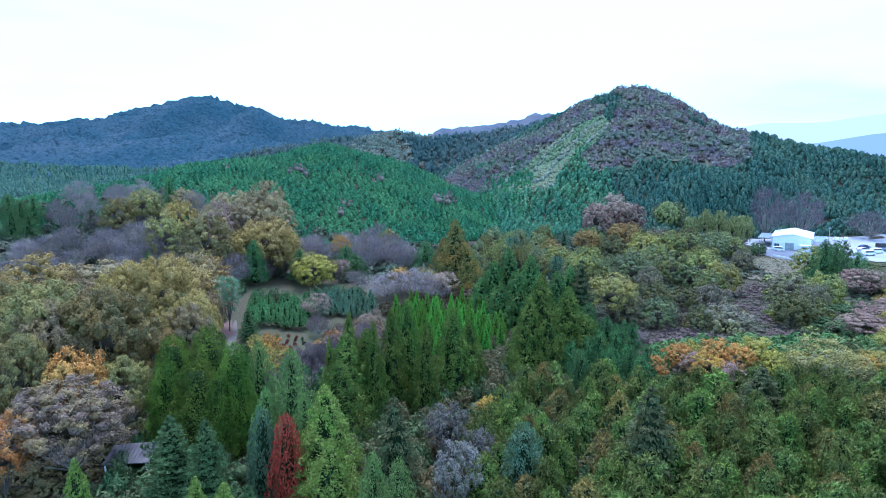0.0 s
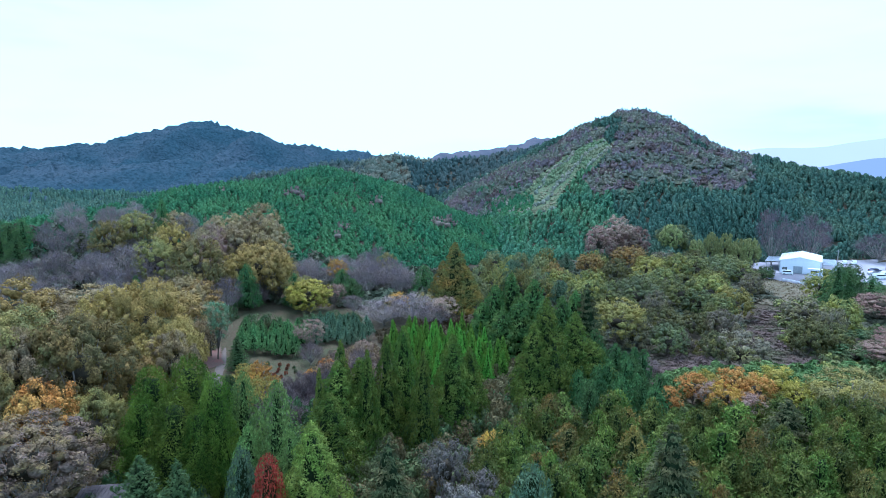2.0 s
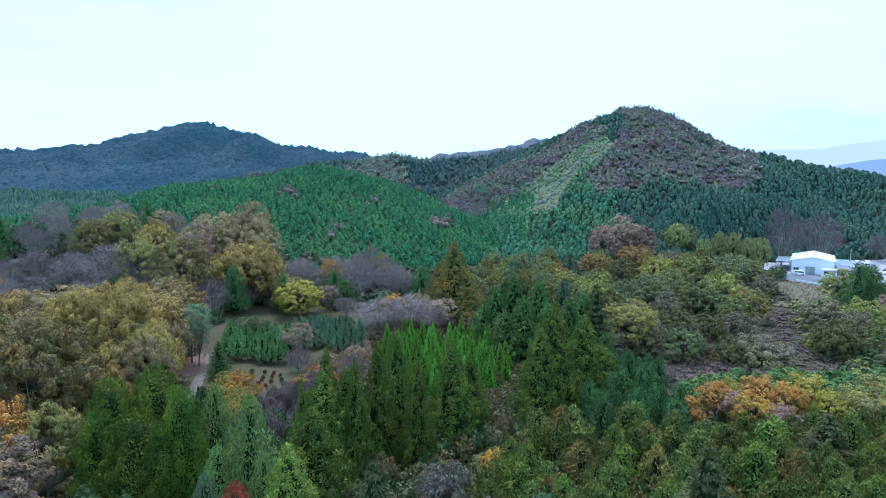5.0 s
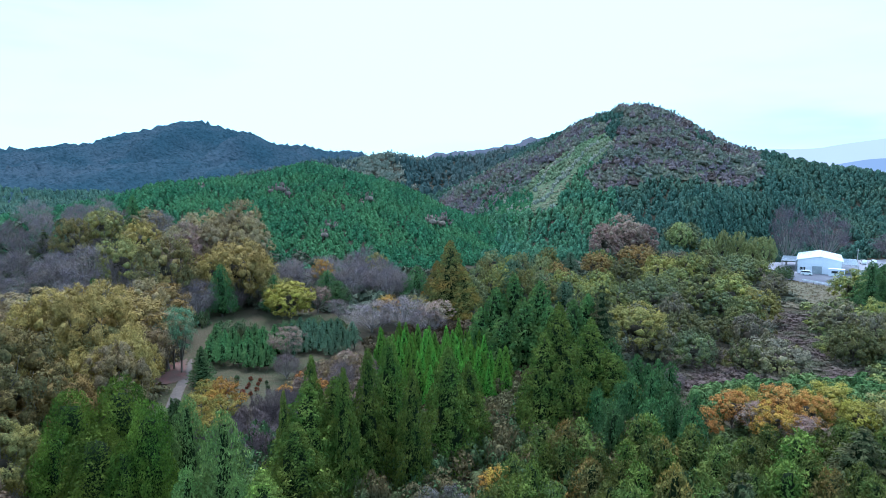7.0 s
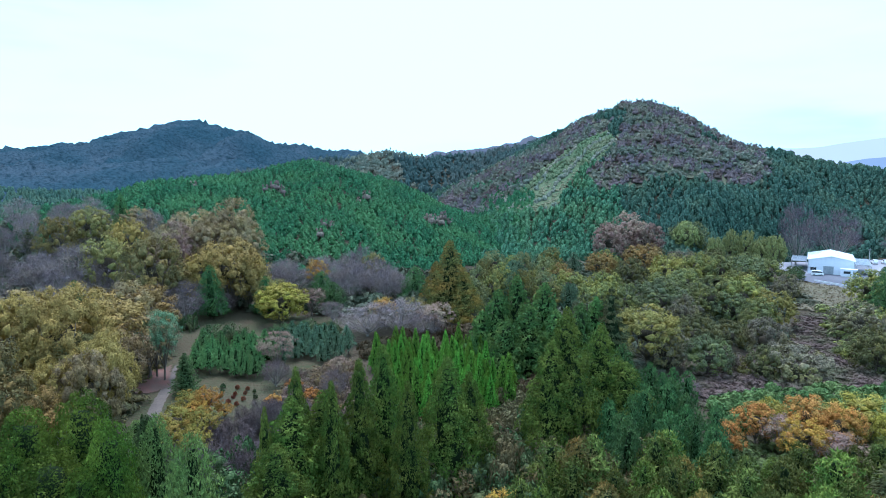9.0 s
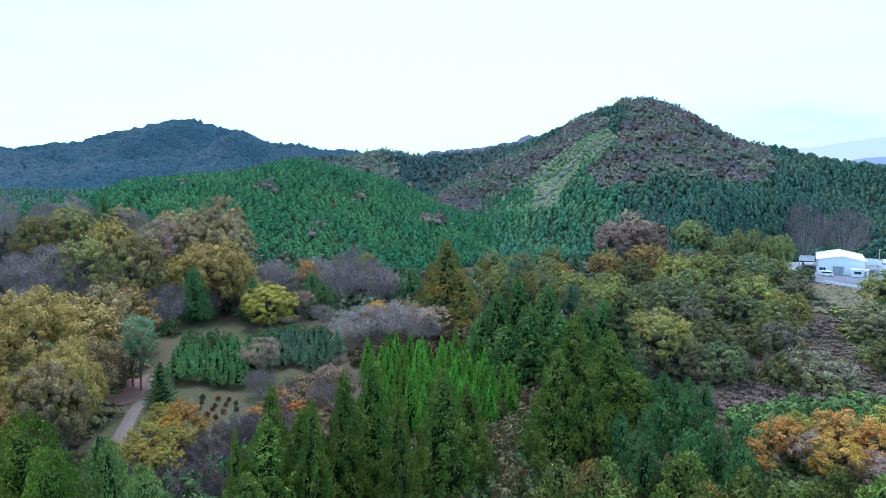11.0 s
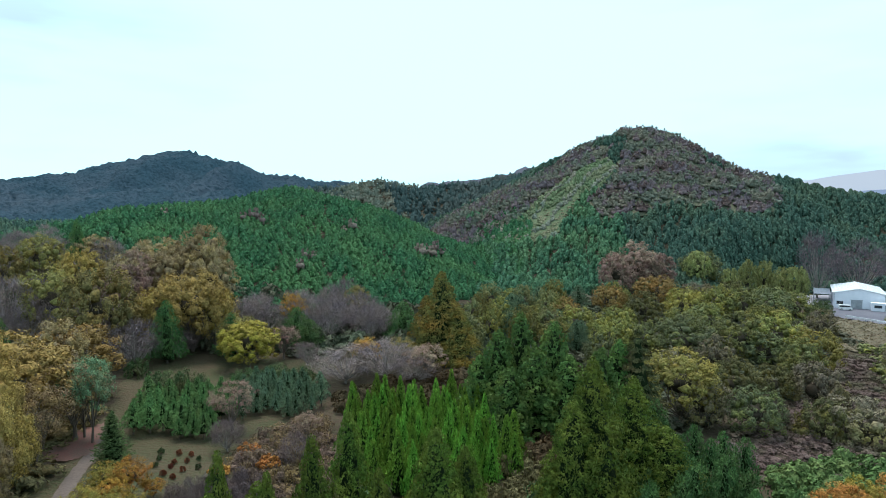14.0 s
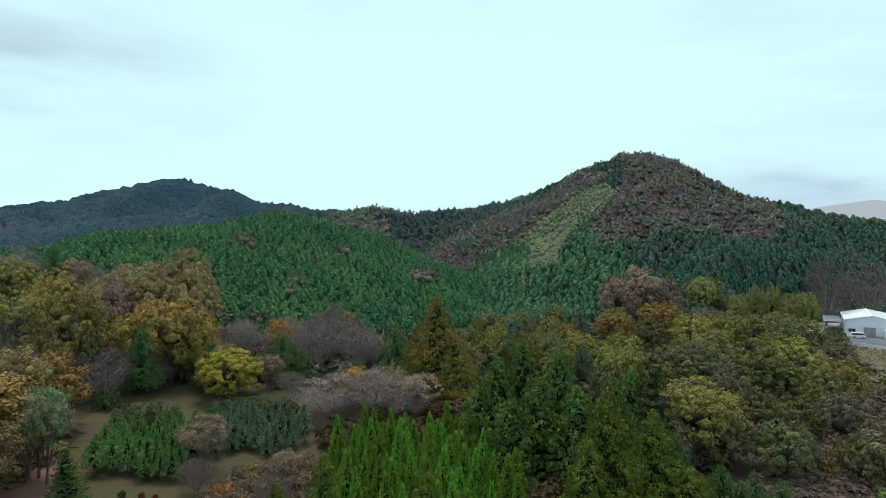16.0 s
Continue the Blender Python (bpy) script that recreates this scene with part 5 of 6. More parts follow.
grove(rows[::3], "mixed_tree", "pine", NEEDLE_BLUE, "blue-green pine in the valley woods", "valley woods")
grove(rows[1::3], "mixed_tree", "mound", LEAF_VALLEY, "grey-green tree in the valley woods", "valley woods")
grove(rows[2::3], "mixed_tree", "mound", LEAF_OLIVE_GREEN, "olive-brown tree in the valley woods", "valley woods")

# undergrowth
def thicket(name, label, shape, step, lo, hi, width, mat, seed, keep=1.0, clumps=12, per=14, leaf=0.24, slim=1.0):
    rng = np.random.RandomState(seed)
    xs, ys = [q[0] for q in shape], [q[1] for q in shape]
    p = jitter_grid(rng, min(xs), max(xs), min(ys), max(ys), step)
    p = p[inside(p, shape) & (rng.rand(len(p)) < keep) & (~inside(p, CLEARING) | (name in ("bare_bushes", "garden_bushes")))]
    h = rng.uniform(lo, hi, len(p))
    return woods(name, label, p, h, step * width * rng.uniform(0.8, 1.3, len(p)), far_broadleaf(seed, clumps, per, leaf, -0.3, slim), mat, 0.2)


thicket("scrub", "dark green scrub in the hollow between cedars", [(-34, 54), (8, 50), (20, 60), (34, 92), (36, 126), (14, 116), (-14, 116), (-24, 106), (-44, 100), (-44, 70)], 3.0, 1.5, 4.5, 0.66, LEAF_SHADE, 41, 1.0, 11, 18, 0.13)
thicket("bushes", "rust and olive bushes between the cedars", [(-14, 50), (12, 56), (30, 96), (24, 118), (8, 112), (-8, 108), (-20, 80)], 4.2, 2.5, 5.5, 0.5, LEAF_SCRUB, 42, 0.8, 18, 26, 0.095)
thicket("oak_scrub", "brown scrub under the oaks", [(-110, 60), (-44, 44), (-42, 100), (-48, 116), (-56, 150), (-70, 180), (-140, 190)], 4.2, 1.0, 3.0, 0.66, LEAF_SCRUB, 43, 1.0, 9, 10, 0.19)
thicket("dry_vines", "purplish brown carpet of dry vines over the meadow", [(36, 121), (42, 116), (53, 116), (66, 119), (86, 130), (99, 168), (99, 176), (87, 171), (80, 158), (64, 147), (47, 136)], 1.9, 0.5, 1.4, 0.9, LEAF_KUDZU, 44, 1.0, 9, 20, 0.12)
thicket("green_vines", "fresh green vine leaves at the meadow's edge", [(40, 108), (60, 110), (90, 112), (92, 122), (62, 123), (42, 119)], 1.8, 1.2, 2.4, 0.75, LEAF_GREEN, 45)
thicket("vine_scrub", "drab vine-covered scrub below the yard", [(34, 132), (44, 136), (56, 146), (70, 150), (92, 184), (104, 180), (96, 140), (122, 160), (112, 180), (98, 186), (104, 206), (112, 250), (50, 246), (30, 200)], 4.2, 0.8, 2.0, 0.75, LEAF_UNDER, 46, 1.0, 9, 9, 0.3)
thicket("wood_scrub", "grey-brown scrub in the wood at the hill's foot", [(-170, 170), (-66, 178), (-58, 192), (-20, 182), (34, 176), (44, 214), (56, 250), (0, 236), (-60, 234), (-190, 250)], 5.0, 1.5, 4.5, 0.72, LEAF_UNDER, 47, 1.0, 9, 9, 0.29)
LEAF_HAY = foliage("dry_grass_blades", (0.15, 0.125, 0.085), (0.22, 0.18, 0.12), (0.16, 0.14, 0.08))
LEAF_MEADOW = foliage("meadow_scrub_leaves", (0.07, 0.105, 0.036), (0.115, 0.155, 0.055), (0.15, 0.14, 0.06), patch=0.12)
RED_SHRUB = foliage("rust_shrub_leaves", (0.16, 0.045, 0.025), (0.26, 0.08, 0.04), (0.2, 0.07, 0.04))
grove([(-35.2, 133.1, 0.88, 0.53), (-34.6, 130, 0.8, 0.46), (-34.5, 128.6, 0.8, 0.46), (-34.5, 126.2, 0.88, 0.53), (-33.3, 132.7, 0.8, 0.46), (-33, 130.4, 0.8, 0.43), (-32.4, 127.4, 0.88, 0.5), (-32.8, 125.2, 0.8, 0.5)], "clipped_shrub", "shrub", RED_SHRUB,
      "small round rust-red clipped shrub on the lawn", "clipped shrubs", category="shrub")
grove([(-37.3, 131.4, 0.8, 0.5), (-36.8, 129, 0.8, 0.5), (-31.6, 131, 0.88, 0.43), (-30.6, 128.2, 0.88, 0.5), (-38, 133.6, 0.96, 0.62)], "clipped_shrub", "shrub", LEAF_SHADE, "small round dark green clipped shrub on the lawn", "clipped shrubs", category="shrub")
grove([(-58.9, 170.1, 3.4, 2.6), (-49.5, 161, 4, 3.4), (-45, 161.5, 4.2, 3.4), (-30, 167, 3.4, 3.4), (-24.5, 165.5, 3.4, 3), (-36, 166, 3, 3.2)], "evergreen_bush", "hummock", LEAF_SHADE, "low dark evergreen bush on the lawn", "evergreen bushes", category="bush")

thicket("bare_bushes", "pinkish grey leafless bushes beside the lawn", [(-34, 98), (-22, 100), (-19, 124), (-27, 124), (-31, 116), (-40, 106)], 2.4, 2.0, 3.6, 0.6, TWIG, 48, 1.0, 22, 26, 0.34, 0.07)
thicket("meadow_scrub", "mixed green and straw-coloured scrub beside the maples", [(58, 92), (112, 92), (150, 150), (130, 152), (104, 150), (94, 120), (62, 110)], 2.8, 1.2, 3.6, 0.7, LEAF_MEADOW, 49, 1.0, 12, 13, 0.22)
grove([(88, 112, 6, 4.5), (98, 124, 7, 5), (92, 104, 5, 4), (108, 138, 7, 6), (104, 118, 6, 5), (78, 104, 4, 4), (118, 148, 7, 6)], "autumn_tree", "maple", LEAF_LIMEGOLD, "small yellow-green tree beside the meadow", "trees beside the meadow")
grove([(101, 134, 6, 6), (112, 158, 8, 6)], "rose_brown_tree", "oak_mid", LEAF_ROSE, "dusky rose-brown tree beside the meadow", "trees beside the meadow")
thicket("garden_bushes", "mixed pink-grey and orange low bushes beside the lawn", [(-29, 130), (-16, 116), (-10, 118), (-9, 122), (-14, 144), (-20, 148), (-26, 140)], 2.4, 1.0, 3.0, 0.62, LEAF_ROSE_DARK, 50, 0.9, 14, 26, 0.1)
grove([(-25, 133, 1.6, 2.2), (-21, 128, 1.8, 2.0), (-27, 126, 1.5, 1.8)], "orange_bush", "shrub", LEAF_ORANGE, "low orange azalea bush beside the lawn", "orange bushes", category="bush")
thicket("slope_scrub", "olive and rust scrub round the planted block", [(6, 104), (14, 118), (15, 136), (12, 150), (-8, 153), (-14, 147), (-16, 160), (0, 172), (30, 170), (36, 140), (30, 112), (22, 100)], 2.8, 1.2, 3.4, 0.7, LEAF_SCRUB, 51, 1.0, 13, 13, 0.2)
grove([(90, 125, 5, 5.5), (97, 131, 5.5, 5)], "rose_brown_tree", "oak_mid", LEAF_ROSE, "dusky rose-brown tree beside the meadow", "trees beside the meadow")
grove([(84, 126, 4, 4), (92, 136, 4.5, 4.5), (100, 138, 5, 4)], "evergreen_bush", "mound", LEAF_SHADE, "dark evergreen bush beside the meadow", "evergreen bushes", category="bush")
grove([(126, 168, 6, 6), (134, 180, 5, 6), (119, 160, 7, 6), (142, 176, 5, 6)], "vine_hung_tree", "oak_mid", LEAF_DUSTY, "dull green tree below the yard", "trees below the yard")
thicket("vine_scrub_low", "dusky green scrub beside the dry vines", [(70, 116), (92, 118), (104, 150), (106, 178), (96, 176), (86, 156), (80, 142), (80, 128)], 3.2, 1.0, 3.0, 0.72, LEAF_VINE, 53, 1.0, 12, 13, 0.2)
thicket("grass_tufts", "straw-coloured tufts of dry grass below the road", [(92, 178), (98, 174), (108, 178), (118, 192), (123, 200), (118, 212), (115, 215), (103, 206)], 1.3, 0.7, 1.2, 0.6, LEAF_HAY, 54, 0.9, 3, 9, 0.55, 0.18)
grove([(109.5, 171, 13, 4.5), (114, 173, 11.5, 5), (119, 171, 9.5, 4.5)], "pine_tree", "pine", NEEDLE_DARK, "dark green pine below the yard", "trees below the yard")
grove([(118, 224, 4.5, 3.0), (114, 218, 4, 3.2)], "evergreen_bush", "mound", LEAF_SHADE, "dark round evergreen bush at the road's edge", "evergreen bushes", category="bush")
thicket("block_scrub", "rust and olive scrub below the planted block", [(-4, 106), (10, 103), (18, 114), (16, 128), (12, 128), (8, 117), (-1, 114)], 2.4, 1.5, 3.6, 0.7, LEAF_SCRUB, 55, 1.0, 14, 24, 0.12)
thicket("maple_scrub", "green and straw-coloured scrub under the maples", [(32, 94), (44, 90), (64, 88), (66, 104), (56, 110), (38, 106)], 2.4, 1.0, 2.6, 0.72, LEAF_MEADOW, 56, 1.0, 13, 14, 0.18)
grove(packed([(36, 91), (64, 84), (70, 90), (58, 95), (44, 94)], 4.0, 4.0, 6.5, 0.42), "young_fir", "young", NEEDLE_MIXED, "young bushy green fir in a close-planted stand", "young firs on the near slope")
# ---- the yard: warehouse, canopies, vehicles ----
WHITE_SHEET = surface("white_sheet_metal", (0.68, 0.7, 0.78), (0.72, 0.74, 0.82), 0.12, rough=0.45, fine=9, c=(0.64, 0.67, 0.75), bump=0.03)
WHITE_ROOF = surface("white_roof_sheet", (0.76, 0.79, 0.82), (0.8, 0.83, 0.86), 0.12, rough=0.4, fine=9, c=(0.72, 0.75, 0.78), bump=0.03)
GREY_STEEL = surface("grey_steel", (0.3, 0.33, 0.37), (0.38, 0.41, 0.45), 0.6, rough=0.5, metal=0.4, bump=0.05)
DARK_SHEET = surface("dark_panel", (0.1, 0.12, 0.16), (0.14, 0.17, 0.21), 0.5, rough=0.35, bump=0.05)
DARK_ROOF = surface("dark_sheet_roof", (0.045, 0.038, 0.048), (0.07, 0.06, 0.07), 0.5, rough=0.6, bump=0.2)
RUBBER = surface("tyre_rubber", (0.02, 0.02, 0.02), (0.03, 0.03, 0.03), 2)
WOOD = surface("cut_wood", (0.3, 0.22, 0.14), (0.38, 0.29, 0.19), 1.5)
POLE = surface("concrete_pole", (0.34, 0.33, 0.32), (0.42, 0.41, 0.39), 0.8)
PAINTS = {k: surface(k + "_car_paint", v, tuple(1.05 * c for c in v), 0.4, rough=0.25, bump=0.0) for k, v in
          {"white": (0.75, 0.77, 0.8), "black": (0.02, 0.02, 0.024), "navy": (0.03, 0.045, 0.1), "silver": (0.45, 0.47, 0.5)}.items()}


def glass(name):
    m, n, l = material(name)
    s, out = n.new("ShaderNodeBsdfPrincipled"), n.new("ShaderNodeOutputMaterial")
    s.inputs["Base Color"].default_value = (0.025, 0.03, 0.035, 1)
    s.inputs["Roughness"].default_value = 0.06
    l.new(s.outputs[0], out.inputs[0])
    return m


PANE = glass("dark_window_glass")
LENS = surface("lamp_lens", (0.55, 0.56, 0.58), (0.6, 0.6, 0.62), 2, rough=0.15, bump=0.0)
RED_LENS = surface("red_lamp_lens", (0.35, 0.02, 0.02), (0.4, 0.03, 0.03), 2, rough=0.2, bump=0.0)


def box(bm, x0, x1, y0, y1, z0, z1, bevel=0.0):
    made = bmesh.ops.create_cube(bm, size=1, matrix=Matrix.LocRotScale(((x0 + x1) / 2, (y0 + y1) / 2, (z0 + z1) / 2), None, (x1 - x0, y1 - y0, z1 - z0)))
    if bevel:
        edges = list({e for v in made["verts"] for e in v.link_edges})
        bmesh.ops.bevel(bm, geom=edges, offset=bevel, segments=2, affect="EDGES", profile=0.6)


def box_part(name, mat, parent, dims, bevel=0.0, label=""):
    bm = bmesh.new()
    for d in dims if isinstance(dims[0], tuple) else [dims]:
        box(bm, *d, bevel)
    return part(name, bm, mat, parent, label)


def prism(bm, outline, y0, y1):
    """A solid with an outline in x and z, drawn along y."""
    a = [bm.verts.new((x, y0, z)) for x, z in outline]
    b = [bm.verts.new((x, y1, z)) for x, z in outline]
    bm.faces.new(a)
    bm.faces.new(b[::-1])
    for k in range(len(outline)):
        q = (k + 1) % len(outline)
        bm.faces.new((a[q], a[k], b[k], b[q]))
    bmesh.ops.recalc_face_normals(bm, faces=bm.faces[:])


def thing(name, m, label, category, group=""):
    base = new(name)
    base.empty_display_size = 0.5
    base.matrix_basis = m
    return tagged(base, label, category, group)


YARD_Z = 4.88
SHED = pose(129, 235, YARD_Z, 0, 0, -32)
W, L, EAVE, RIDGE = 13.5, 22.0, 4.8, 6.2
shed = thing("warehouse", SHED, "white sheet-metal warehouse with a low gabled roof", "warehouse")
bm = bmesh.new()
box(bm, 0, 4.6, 0, 0.2, -0.3, EAVE)
box(bm, 4.6, 7.6, 0, 0.2, 2.7, EAVE)
box(bm, 7.6, 11.6, 0, 0.2, -0.3, EAVE)
box(bm, 11.6, 12.6, 0, 0.2, 2.2, EAVE)
box(bm, 12.6, W, 0, 0.2, -0.3, EAVE)
prism(bm, [(0, EAVE), (W, EAVE), (W / 2, RIDGE)], 0, 0.2)
front = part("front_wall", bm, WHITE_SHEET, shed, "pale white ribbed sheet wall")
for k in range(1, 27):
    x = k * W / 27
    if not (4.5 < x < 7.7 or 11.5 < x < 12.7):
        box_part("rib", WHITE_SHEET, front, (x - 0.03, x + 0.03, -0.03, -0.002, 0.0, EAVE))
bm = bmesh.new()
box(bm, 0, W, L - 0.2, L, -0.3, EAVE)
prism(bm, [(0, EAVE), (W, EAVE), (W / 2, RIDGE)], L - 0.2, L)
part("back_wall", bm, WHITE_SHEET, shed)
for x0 in (0, W - 0.2):
    bm = bmesh.new()
    box(bm, x0, x0 + 0.2, 0.2, L - 0.2, -0.3, EAVE)
    for k in range(1, 22):
        box(bm, x0 - 0.03, x0 + 0.23, k - 0.04, k + 0.04, 0, EAVE)
    part("side_wall", bm, WHITE_SHEET, shed)
for s in (0, 1):
    bm = bmesh.new()
    out, top = (-0.35, EAVE - 0.02), (W / 2, RIDGE + 0.06)
    prism(bm, [out, top, (top[0], top[1] + 0.14), (out[0], out[1] + 0.14)], -0.3, L + 0.3)
    slope = (top[1] - out[1]) / (top[0] - out[0])
    for k in range(23):
        y = -0.2 + k * 1.02
        prism(bm, [(out[0], out[1] + 0.14), (top[0], top[1] + 0.14), (top[0], top[1] + 0.2), (out[0], out[1] + 0.2)], y, y + 0.06)
    if s:
        bmesh.ops.transform(bm, matrix=Matrix.Translation((W, 0, 0)) @ Matrix.Diagonal((-1, 1, 1, 1)), verts=bm.verts[:])
        bmesh.ops.reverse_faces(bm, faces=bm.faces[:])
    part("roof", bm, WHITE_ROOF, shed, "white standing-seam roof slope")
bm = bmesh.new()
prism(bm, [(W / 2 - 0.3, RIDGE + 0.16), (W / 2, RIDGE + 0.26), (W / 2 + 0.3, RIDGE + 0.16), (W / 2, RIDGE + 0.3)], -0.3, L + 0.3)
part("ridge_cap", bm, WHITE_ROOF, shed)
door = box_part("shutter_door", GREY_STEEL, shed, [(4.6, 6.08, 0.1, 0.16, -0.2, 2.7), (6.12, 7.6, 0.1, 0.16, -0.2, 2.7)], 0, "blue-grey double sliding door")
box_part("rail", GREY_STEEL, door, (4.4, 7.8, -0.08, -0.01, 2.7, 2.82))
box_part("side_door", GREY_STEEL, shed, (11.6, 12.6, 0.1, 0.16, -0.2, 2.2), 0, "grey steel side door")
win = box_part("window_frame", GREY_STEEL, shed, [(0.8, 2.6, -0.06, 0.0, 1.2, 1.28), (0.8, 2.6, -0.06, 0.0, 2.2, 2.28), (0.8, 0.88, -0.06, 0, 1.28, 2.2), (2.52, 2.6, -0.06, 0, 1.28, 2.2), (1.66, 1.74, -0.06, 0, 1.28, 2.2)])
box_part("pane", PANE, win, [(0.88, 1.66, -0.03, -0.005, 1.28, 2.2), (1.74, 2.52, -0.03, -0.005, 1.28, 2.2)])
for x in (0.1, W - 0.2):
    box_part("downpipe", GREY_STEEL, shed, (x, x + 0.1, -0.14, -0.04, 0, EAVE))


def car_port(x0, x1, y0, y1, label):
    ob = thing("canopy", SHED, label, "canopy", "canopies beside the warehouse")
    bm = bmesh.new()
    box(bm, x0, x1, y0, y1, 3.5, 3.56)
    part("roof_sheet", bm, DARK_SHEET, ob)
    for k in range(8):
        y = y0 + (y1 - y0) * k / 7
        box_part("purlin", WHITE_SHEET, ob, (x0 - 0.1, x1 + 0.1, y - 0.09, y + 0.09, 3.57, 3.72))
    for x in (x0, (x0 + x1) / 2, x1):
        box_part("beam", WHITE_SHEET, ob, (x - 0.08, x + 0.08, y0, y1, 3.34, 3.49))
    for x in (x0, x1):
        for y in (y0, (y0 + y1) / 2, y1):
            box_part("post", GREY_STEEL, ob, (x - 0.07, x + 0.07, y - 0.07, y + 0.07, -0.3, 3.34))
    return ob


car_port(-5.2, -0.6, 5.0, 21, "open steel canopy with dark roof panels and white purlins")
car_port(W + 0.6, W + 4.8, 3.0, 21, "open steel canopy with grey roof panels and white purlins")

office = thing("site_office", pose(135.2, 226.8, YARD_Z, 0, 0, -32), "white prefabricated site office cabin with a dark window", "cabin")
box_part("body", WHITE_SHEET, office, (0, 4.6, 0, 2.2, 0.12, 2.5), 0.05)
box_part("roof", WHITE_ROOF, office, (-0.1, 4.7, -0.12, 2.32, 2.5, 2.64), 0.03)
box_part("skid", GREY_STEEL, office, [(0.2, 4.4, 0.2, 0.4, -0.1, 0.12), (0.2, 4.4, 1.8, 2.0, -0.1, 0.12)])
w = box_part("window_frame", GREY_STEEL, office, [(0.7, 2.7, -0.05, -0.002, 1.1, 1.2), (0.7, 2.7, -0.05, -0.002, 1.9, 2.0), (0.7, 0.8, -0.05, -0.002, 1.2, 1.9), (2.6, 2.7, -0.05, -0.002, 1.2, 1.9)])
box_part("pane", PANE, w, (0.8, 2.6, -0.03, -0.004, 1.2, 1.9))
box_part("door", GREY_STEEL, office, (3.3, 4.1, -0.05, -0.002, 0.2, 2.1), 0, "pale grey cabin door")


def vehicle(name, m, outline, glass_band, length, width, paint, label, wheels, group="vehicles in the yard", van=False):
    """A road vehicle, its nose towards +x."""
    ob = thing(name, m, label, "car", group)
    bm = bmesh.new()
    prism(bm, outline, -width / 2, width / 2)
    bmesh.ops.bevel(bm, geom=[e for e in bm.edges if e.calc_length() > 0.3], offset=0.07, segments=2, affect="EDGES", profile=0.6)
    part("body", bm, PAINTS[paint], ob)
    bm = bmesh.new()
    prism(bm, glass_band, -width / 2 - 0.006, width / 2 + 0.006)
    part("side_windows", bm, PANE, ob, "dark side windows")
    for x in wheels:
        for s in (-1, 1):
            bm = bmesh.new()
            bmesh.ops.create_cone(bm, cap_ends=True, segments=16, radius1=0.32, radius2=0.32, depth=0.2, matrix=pose(x, s * (width / 2 - 0.09), 0.32, 90, 0, 0))
            t = part("tyre", bm, RUBBER, ob)
            bm = bmesh.new()
            bmesh.ops.create_cone(bm, cap_ends=True, segments=12, radius1=0.2, radius2=0.18, depth=0.04, matrix=pose(x, s * (width / 2 + 0.02), 0.32, 90, 0, 0))
            part("rim", bm, PAINTS["silver"], t)
    nose = max(p[0] for p in outline)
    for s in (-1, 1):
        box_part("headlight", LENS, ob, (nose - 0.12, nose + 0.012, s * width * 0.36 - 0.16, s * width * 0.36 + 0.16, 0.66, 0.82))
        box_part("tail_light", RED_LENS, ob, (-0.012, 0.1, s * width * 0.42 - 0.09, s * width * 0.42 + 0.09, 0.75, 1.05))
    box_part("bumper", GREY_STEEL, ob, [(nose - 0.1, nose + 0.04, -width * 0.45, width * 0.45, 0.32, 0.5), (-0.04, 0.1, -width * 0.45, width * 0.45, 0.32, 0.5)], 0.03)
    return ob


VAN = [(0, 0.3), (4.6, 0.3), (4.6, 0.85), (4.35, 1.05), (3.6, 1.9), (0.1, 1.95), (0, 1.2)]
VAN_GLASS = [(0.25, 1.2), (4.1, 1.2), (3.6, 1.72), (0.25, 1.75)]
SALOON = [(0, 0.3), (4.4, 0.3), (4.4, 0.75), (3.4, 0.95), (2.75, 1.45), (1.1, 1.47), (0.35, 1.0), (0, 0.95)]
SALOON_GLASS = [(0.75, 0.98), (3.15, 0.98), (2.7, 1.36), (1.15, 1.38)]
TRUCK = [(0, 0.5), (3.4, 0.3), (3.4, 1.1), (3.1, 1.8), (2.0, 1.85), (1.95, 0.95), (0, 0.95)]
TRUCK_GLASS = [(2.15, 1.15), (3.25, 1.15), (3.05, 1.65), (2.15, 1.65)]
SMALL_VAN, SMALL_GLASS = [(x * 0.78, z * 0.92) for x, z in VAN], [(x * 0.78, z * 0.92) for x, z in VAN_GLASS]
vehicle("van", pose(127.4, 230.2, YARD_Z, 0, 0, -30), SMALL_VAN, SMALL_GLASS, 3.6, 1.5, "white", "small white van parked in front of the warehouse", (0.72, 2.9))
vehicle("car", pose(146.5, 231.5, YARD_Z, 0, 0, 10), SALOON, SALOON_GLASS, 4.4, 1.7, "white", "white saloon car beside the warehouse", (0.85, 3.5))
vehicle("van", pose(154, 219, YARD_Z, 0, 0, 8), VAN, VAN_GLASS, 4.6, 1.75, "white", "white minivan parked in the yard", (0.9, 3.7))
vehicle("car", pose(159, 229, YARD_Z, 0, 0, 8), SALOON, SALOON_GLASS, 4.4, 1.7, "silver", "silver saloon car parked in the yard", (0.85, 3.5))
vehicle("van", pose(160.5, 224, YARD_Z, 0, 0, 8), VAN, VAN_GLASS, 4.6, 1.7, "white", "white van in the parked row", (0.9, 3.7))
vehicle("car", pose(164, 235.5, YARD_Z, 0, 0, 8), SALOON, SALOON_GLASS, 4.4, 1.7, "navy", "navy blue saloon car parked in the yard", (0.85, 3.5))
vehicle("van", pose(171.5, 236.5, YARD_Z, 0, 0, 8), VAN, VAN_GLASS, 4.6, 1.75, "black", "black minivan parked in the yard", (0.9, 3.7))
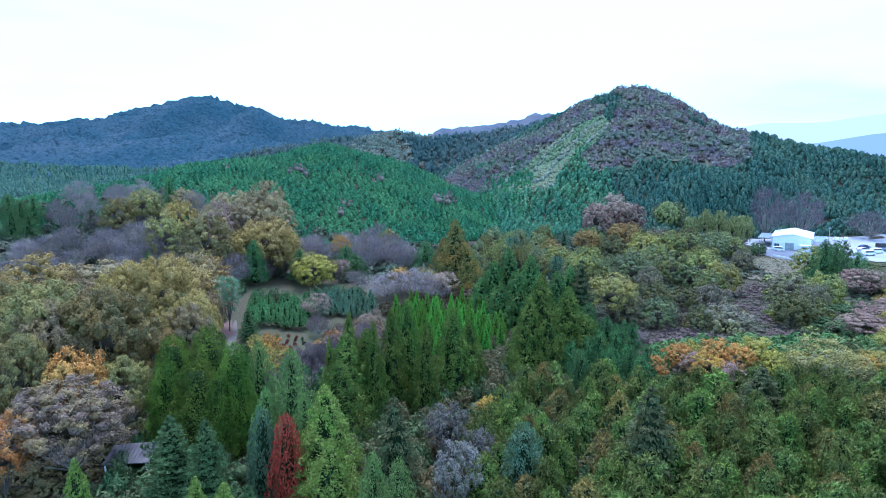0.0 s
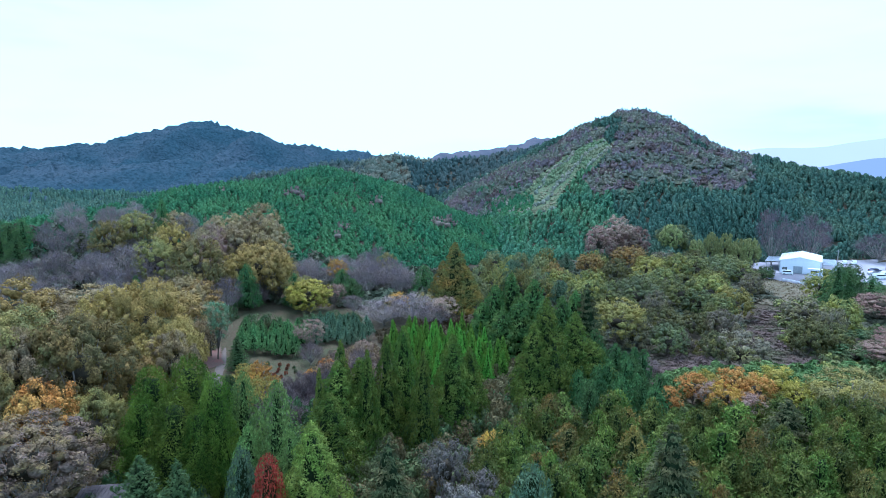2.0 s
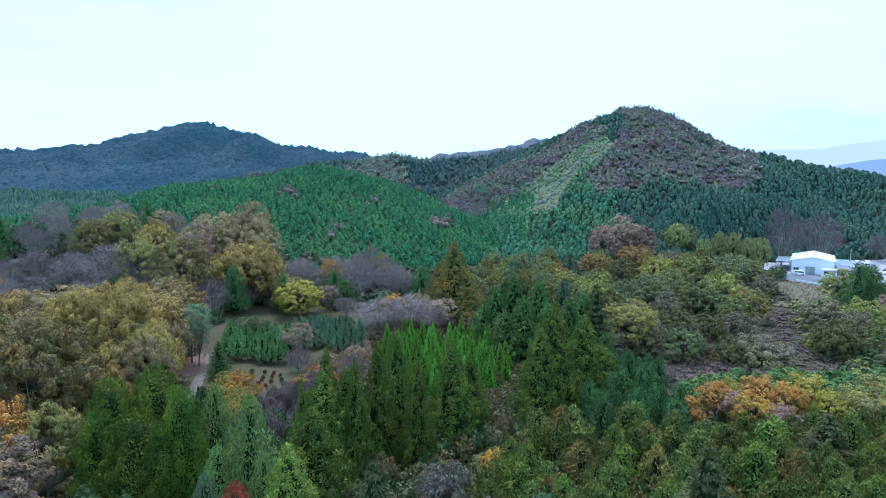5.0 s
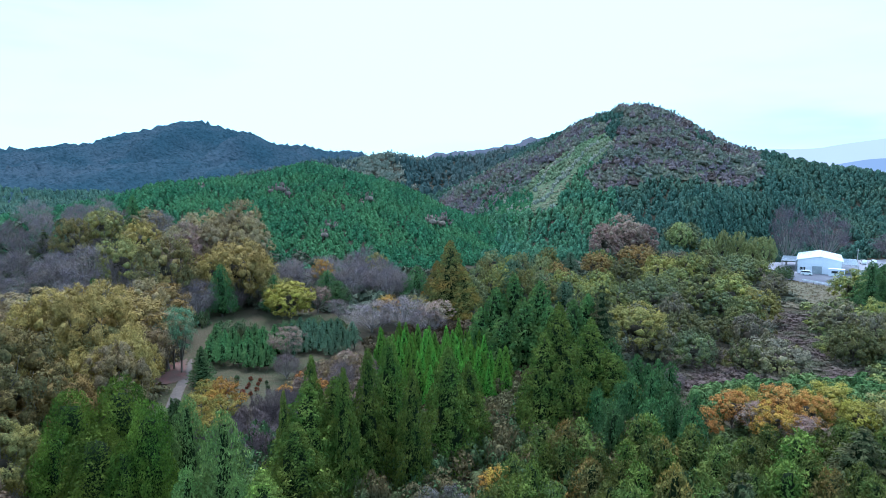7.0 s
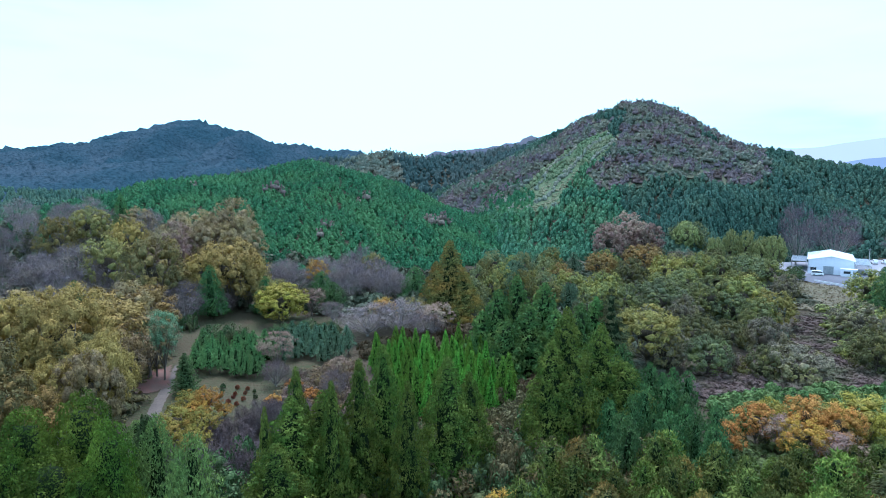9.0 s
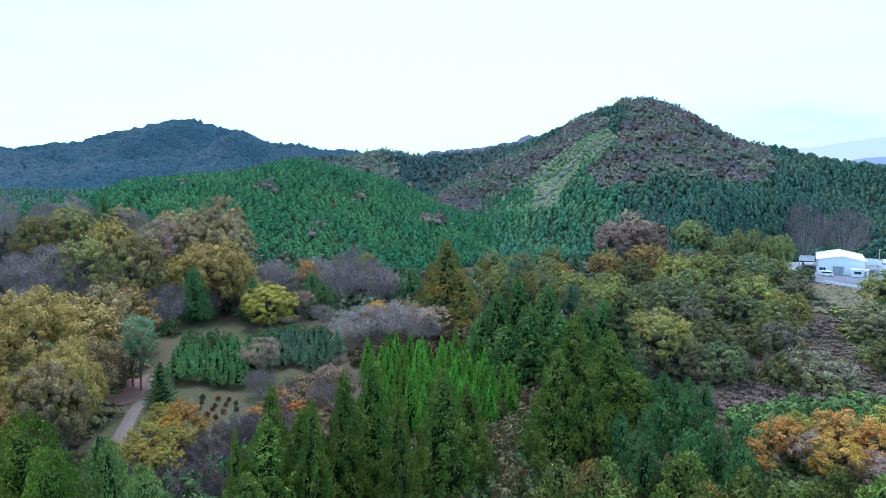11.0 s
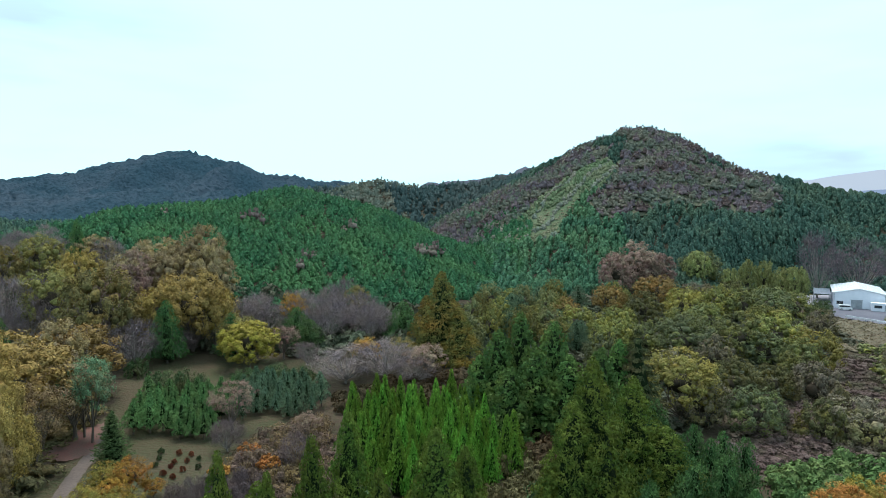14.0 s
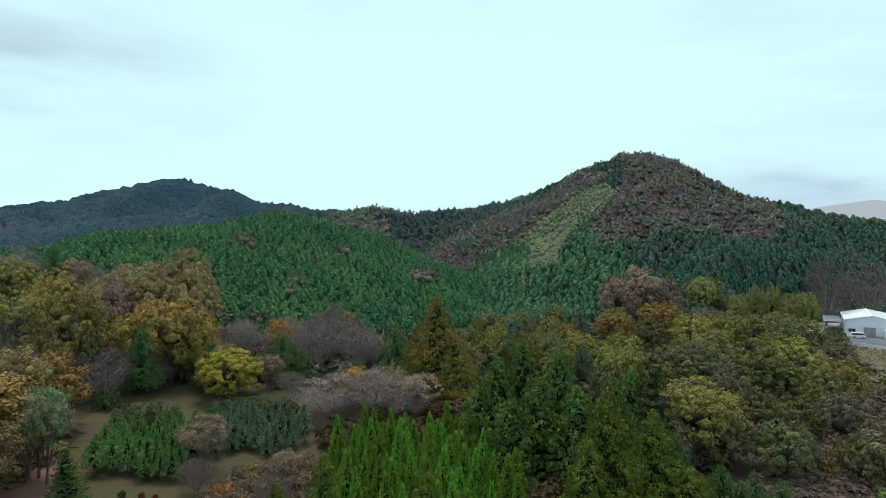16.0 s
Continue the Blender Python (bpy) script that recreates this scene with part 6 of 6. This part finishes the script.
vehicle("car", pose(167.5, 228, YARD_Z, 0, 0, 8), SALOON, SALOON_GLASS, 4.4, 1.7, "navy", "dark blue car parked in the yard", (0.85, 3.5))
for x, y in ((163.5, 258), (168.5, 258), (172.5, 258)):
    vehicle("small_truck", pose(x, y, YARD_Z, 0, 0, 250), TRUCK, TRUCK_GLASS, 3.4, 1.5, "white", "small white pickup truck parked against the trees", (0.7, 2.7))

rail = thing("road_rail", pose(118.7, 214.4, 5.3, 0, 0, -71), "low white roadside rail on short posts", "rail")
box_part("beam", WHITE_SHEET, rail, (0, 13, -0.05, 0.05, 0.35, 0.75), 0.03)
for k in range(8):
    box_part("post", GREY_STEEL, rail, (k * 1.84, k * 1.84 + 0.12, 0.05, 0.17, -0.9, 0.7))
pole = thing("utility_pole", pose(159, 247, YARD_Z), "grey concrete utility pole in the yard", "pole")
bm = bmesh.new()
bmesh.ops.create_cone(bm, cap_ends=True, segments=12, radius1=0.17, radius2=0.11, depth=7.5, matrix=pose(0, 0, 3.5))
part("shaft", bm, POLE, pole)
box_part("crossarm", GREY_STEEL, pole, (-0.8, 0.8, -0.05, 0.05, 6.6, 6.72))

# ---- the shelter under the oaks ----
hut = thing("garden_shelter", pose(-42.7, 75.4, float(land(-42.7, 75.4)), 0, 0, 8), "open timber shelter with a dark sheet-metal roof", "shelter")
bm = bmesh.new()
prism(bm, [(-1.6, 2.35), (4.2, 2.35), (4.2, 2.47), (-1.6, 2.47)], -2.6, 2.2)
roof = part("roof", bm, DARK_ROOF, hut, "dark grey ribbed roof")
for k in range(12):
    box_part("rib", DARK_ROOF, roof, (-1.55 + k * 0.51, -1.49 + k * 0.51, -2.6, 2.2, 2.472, 2.53))
roof.matrix_basis = pose(0, 0, 0, 6, 0, 0)
for x in (-1.3, 1.2, 3.7):
    for y in (-2.3, 1.9):
        box_part("post", WHITE_SHEET if y < 0 else WOOD, hut, (x - 0.1, x + 0.1, y - 0.1, y + 0.1, -0.4, 2.3 + 0.1 * y))
box_part("wall", WOOD, hut, [(-1.2, 1.1, 1.82, 1.9, 0, 2.3), (1.3, 3.6, 1.82, 1.9, 0, 2.3)])
logs = thing("log_pile", pose(-38.2, 73.2, float(land(-38.2, 73.2)), 0, 0, 20), "stack of pale cut logs beside the shelter", "logs")
for k in range(9):
    row, col = (0, k) if k < 4 else ((1, k - 4) if k < 7 else (2, k - 7))
    bm = bmesh.new()
    bmesh.ops.create_cone(bm, cap_ends=True, segments=10, radius1=0.17, radius2=0.16, depth=1.6, matrix=pose(0, col * 0.34 + row * 0.17, 0.16 + row * 0.29, 0, 90, 0))
    part("log", bm, WOOD, logs)
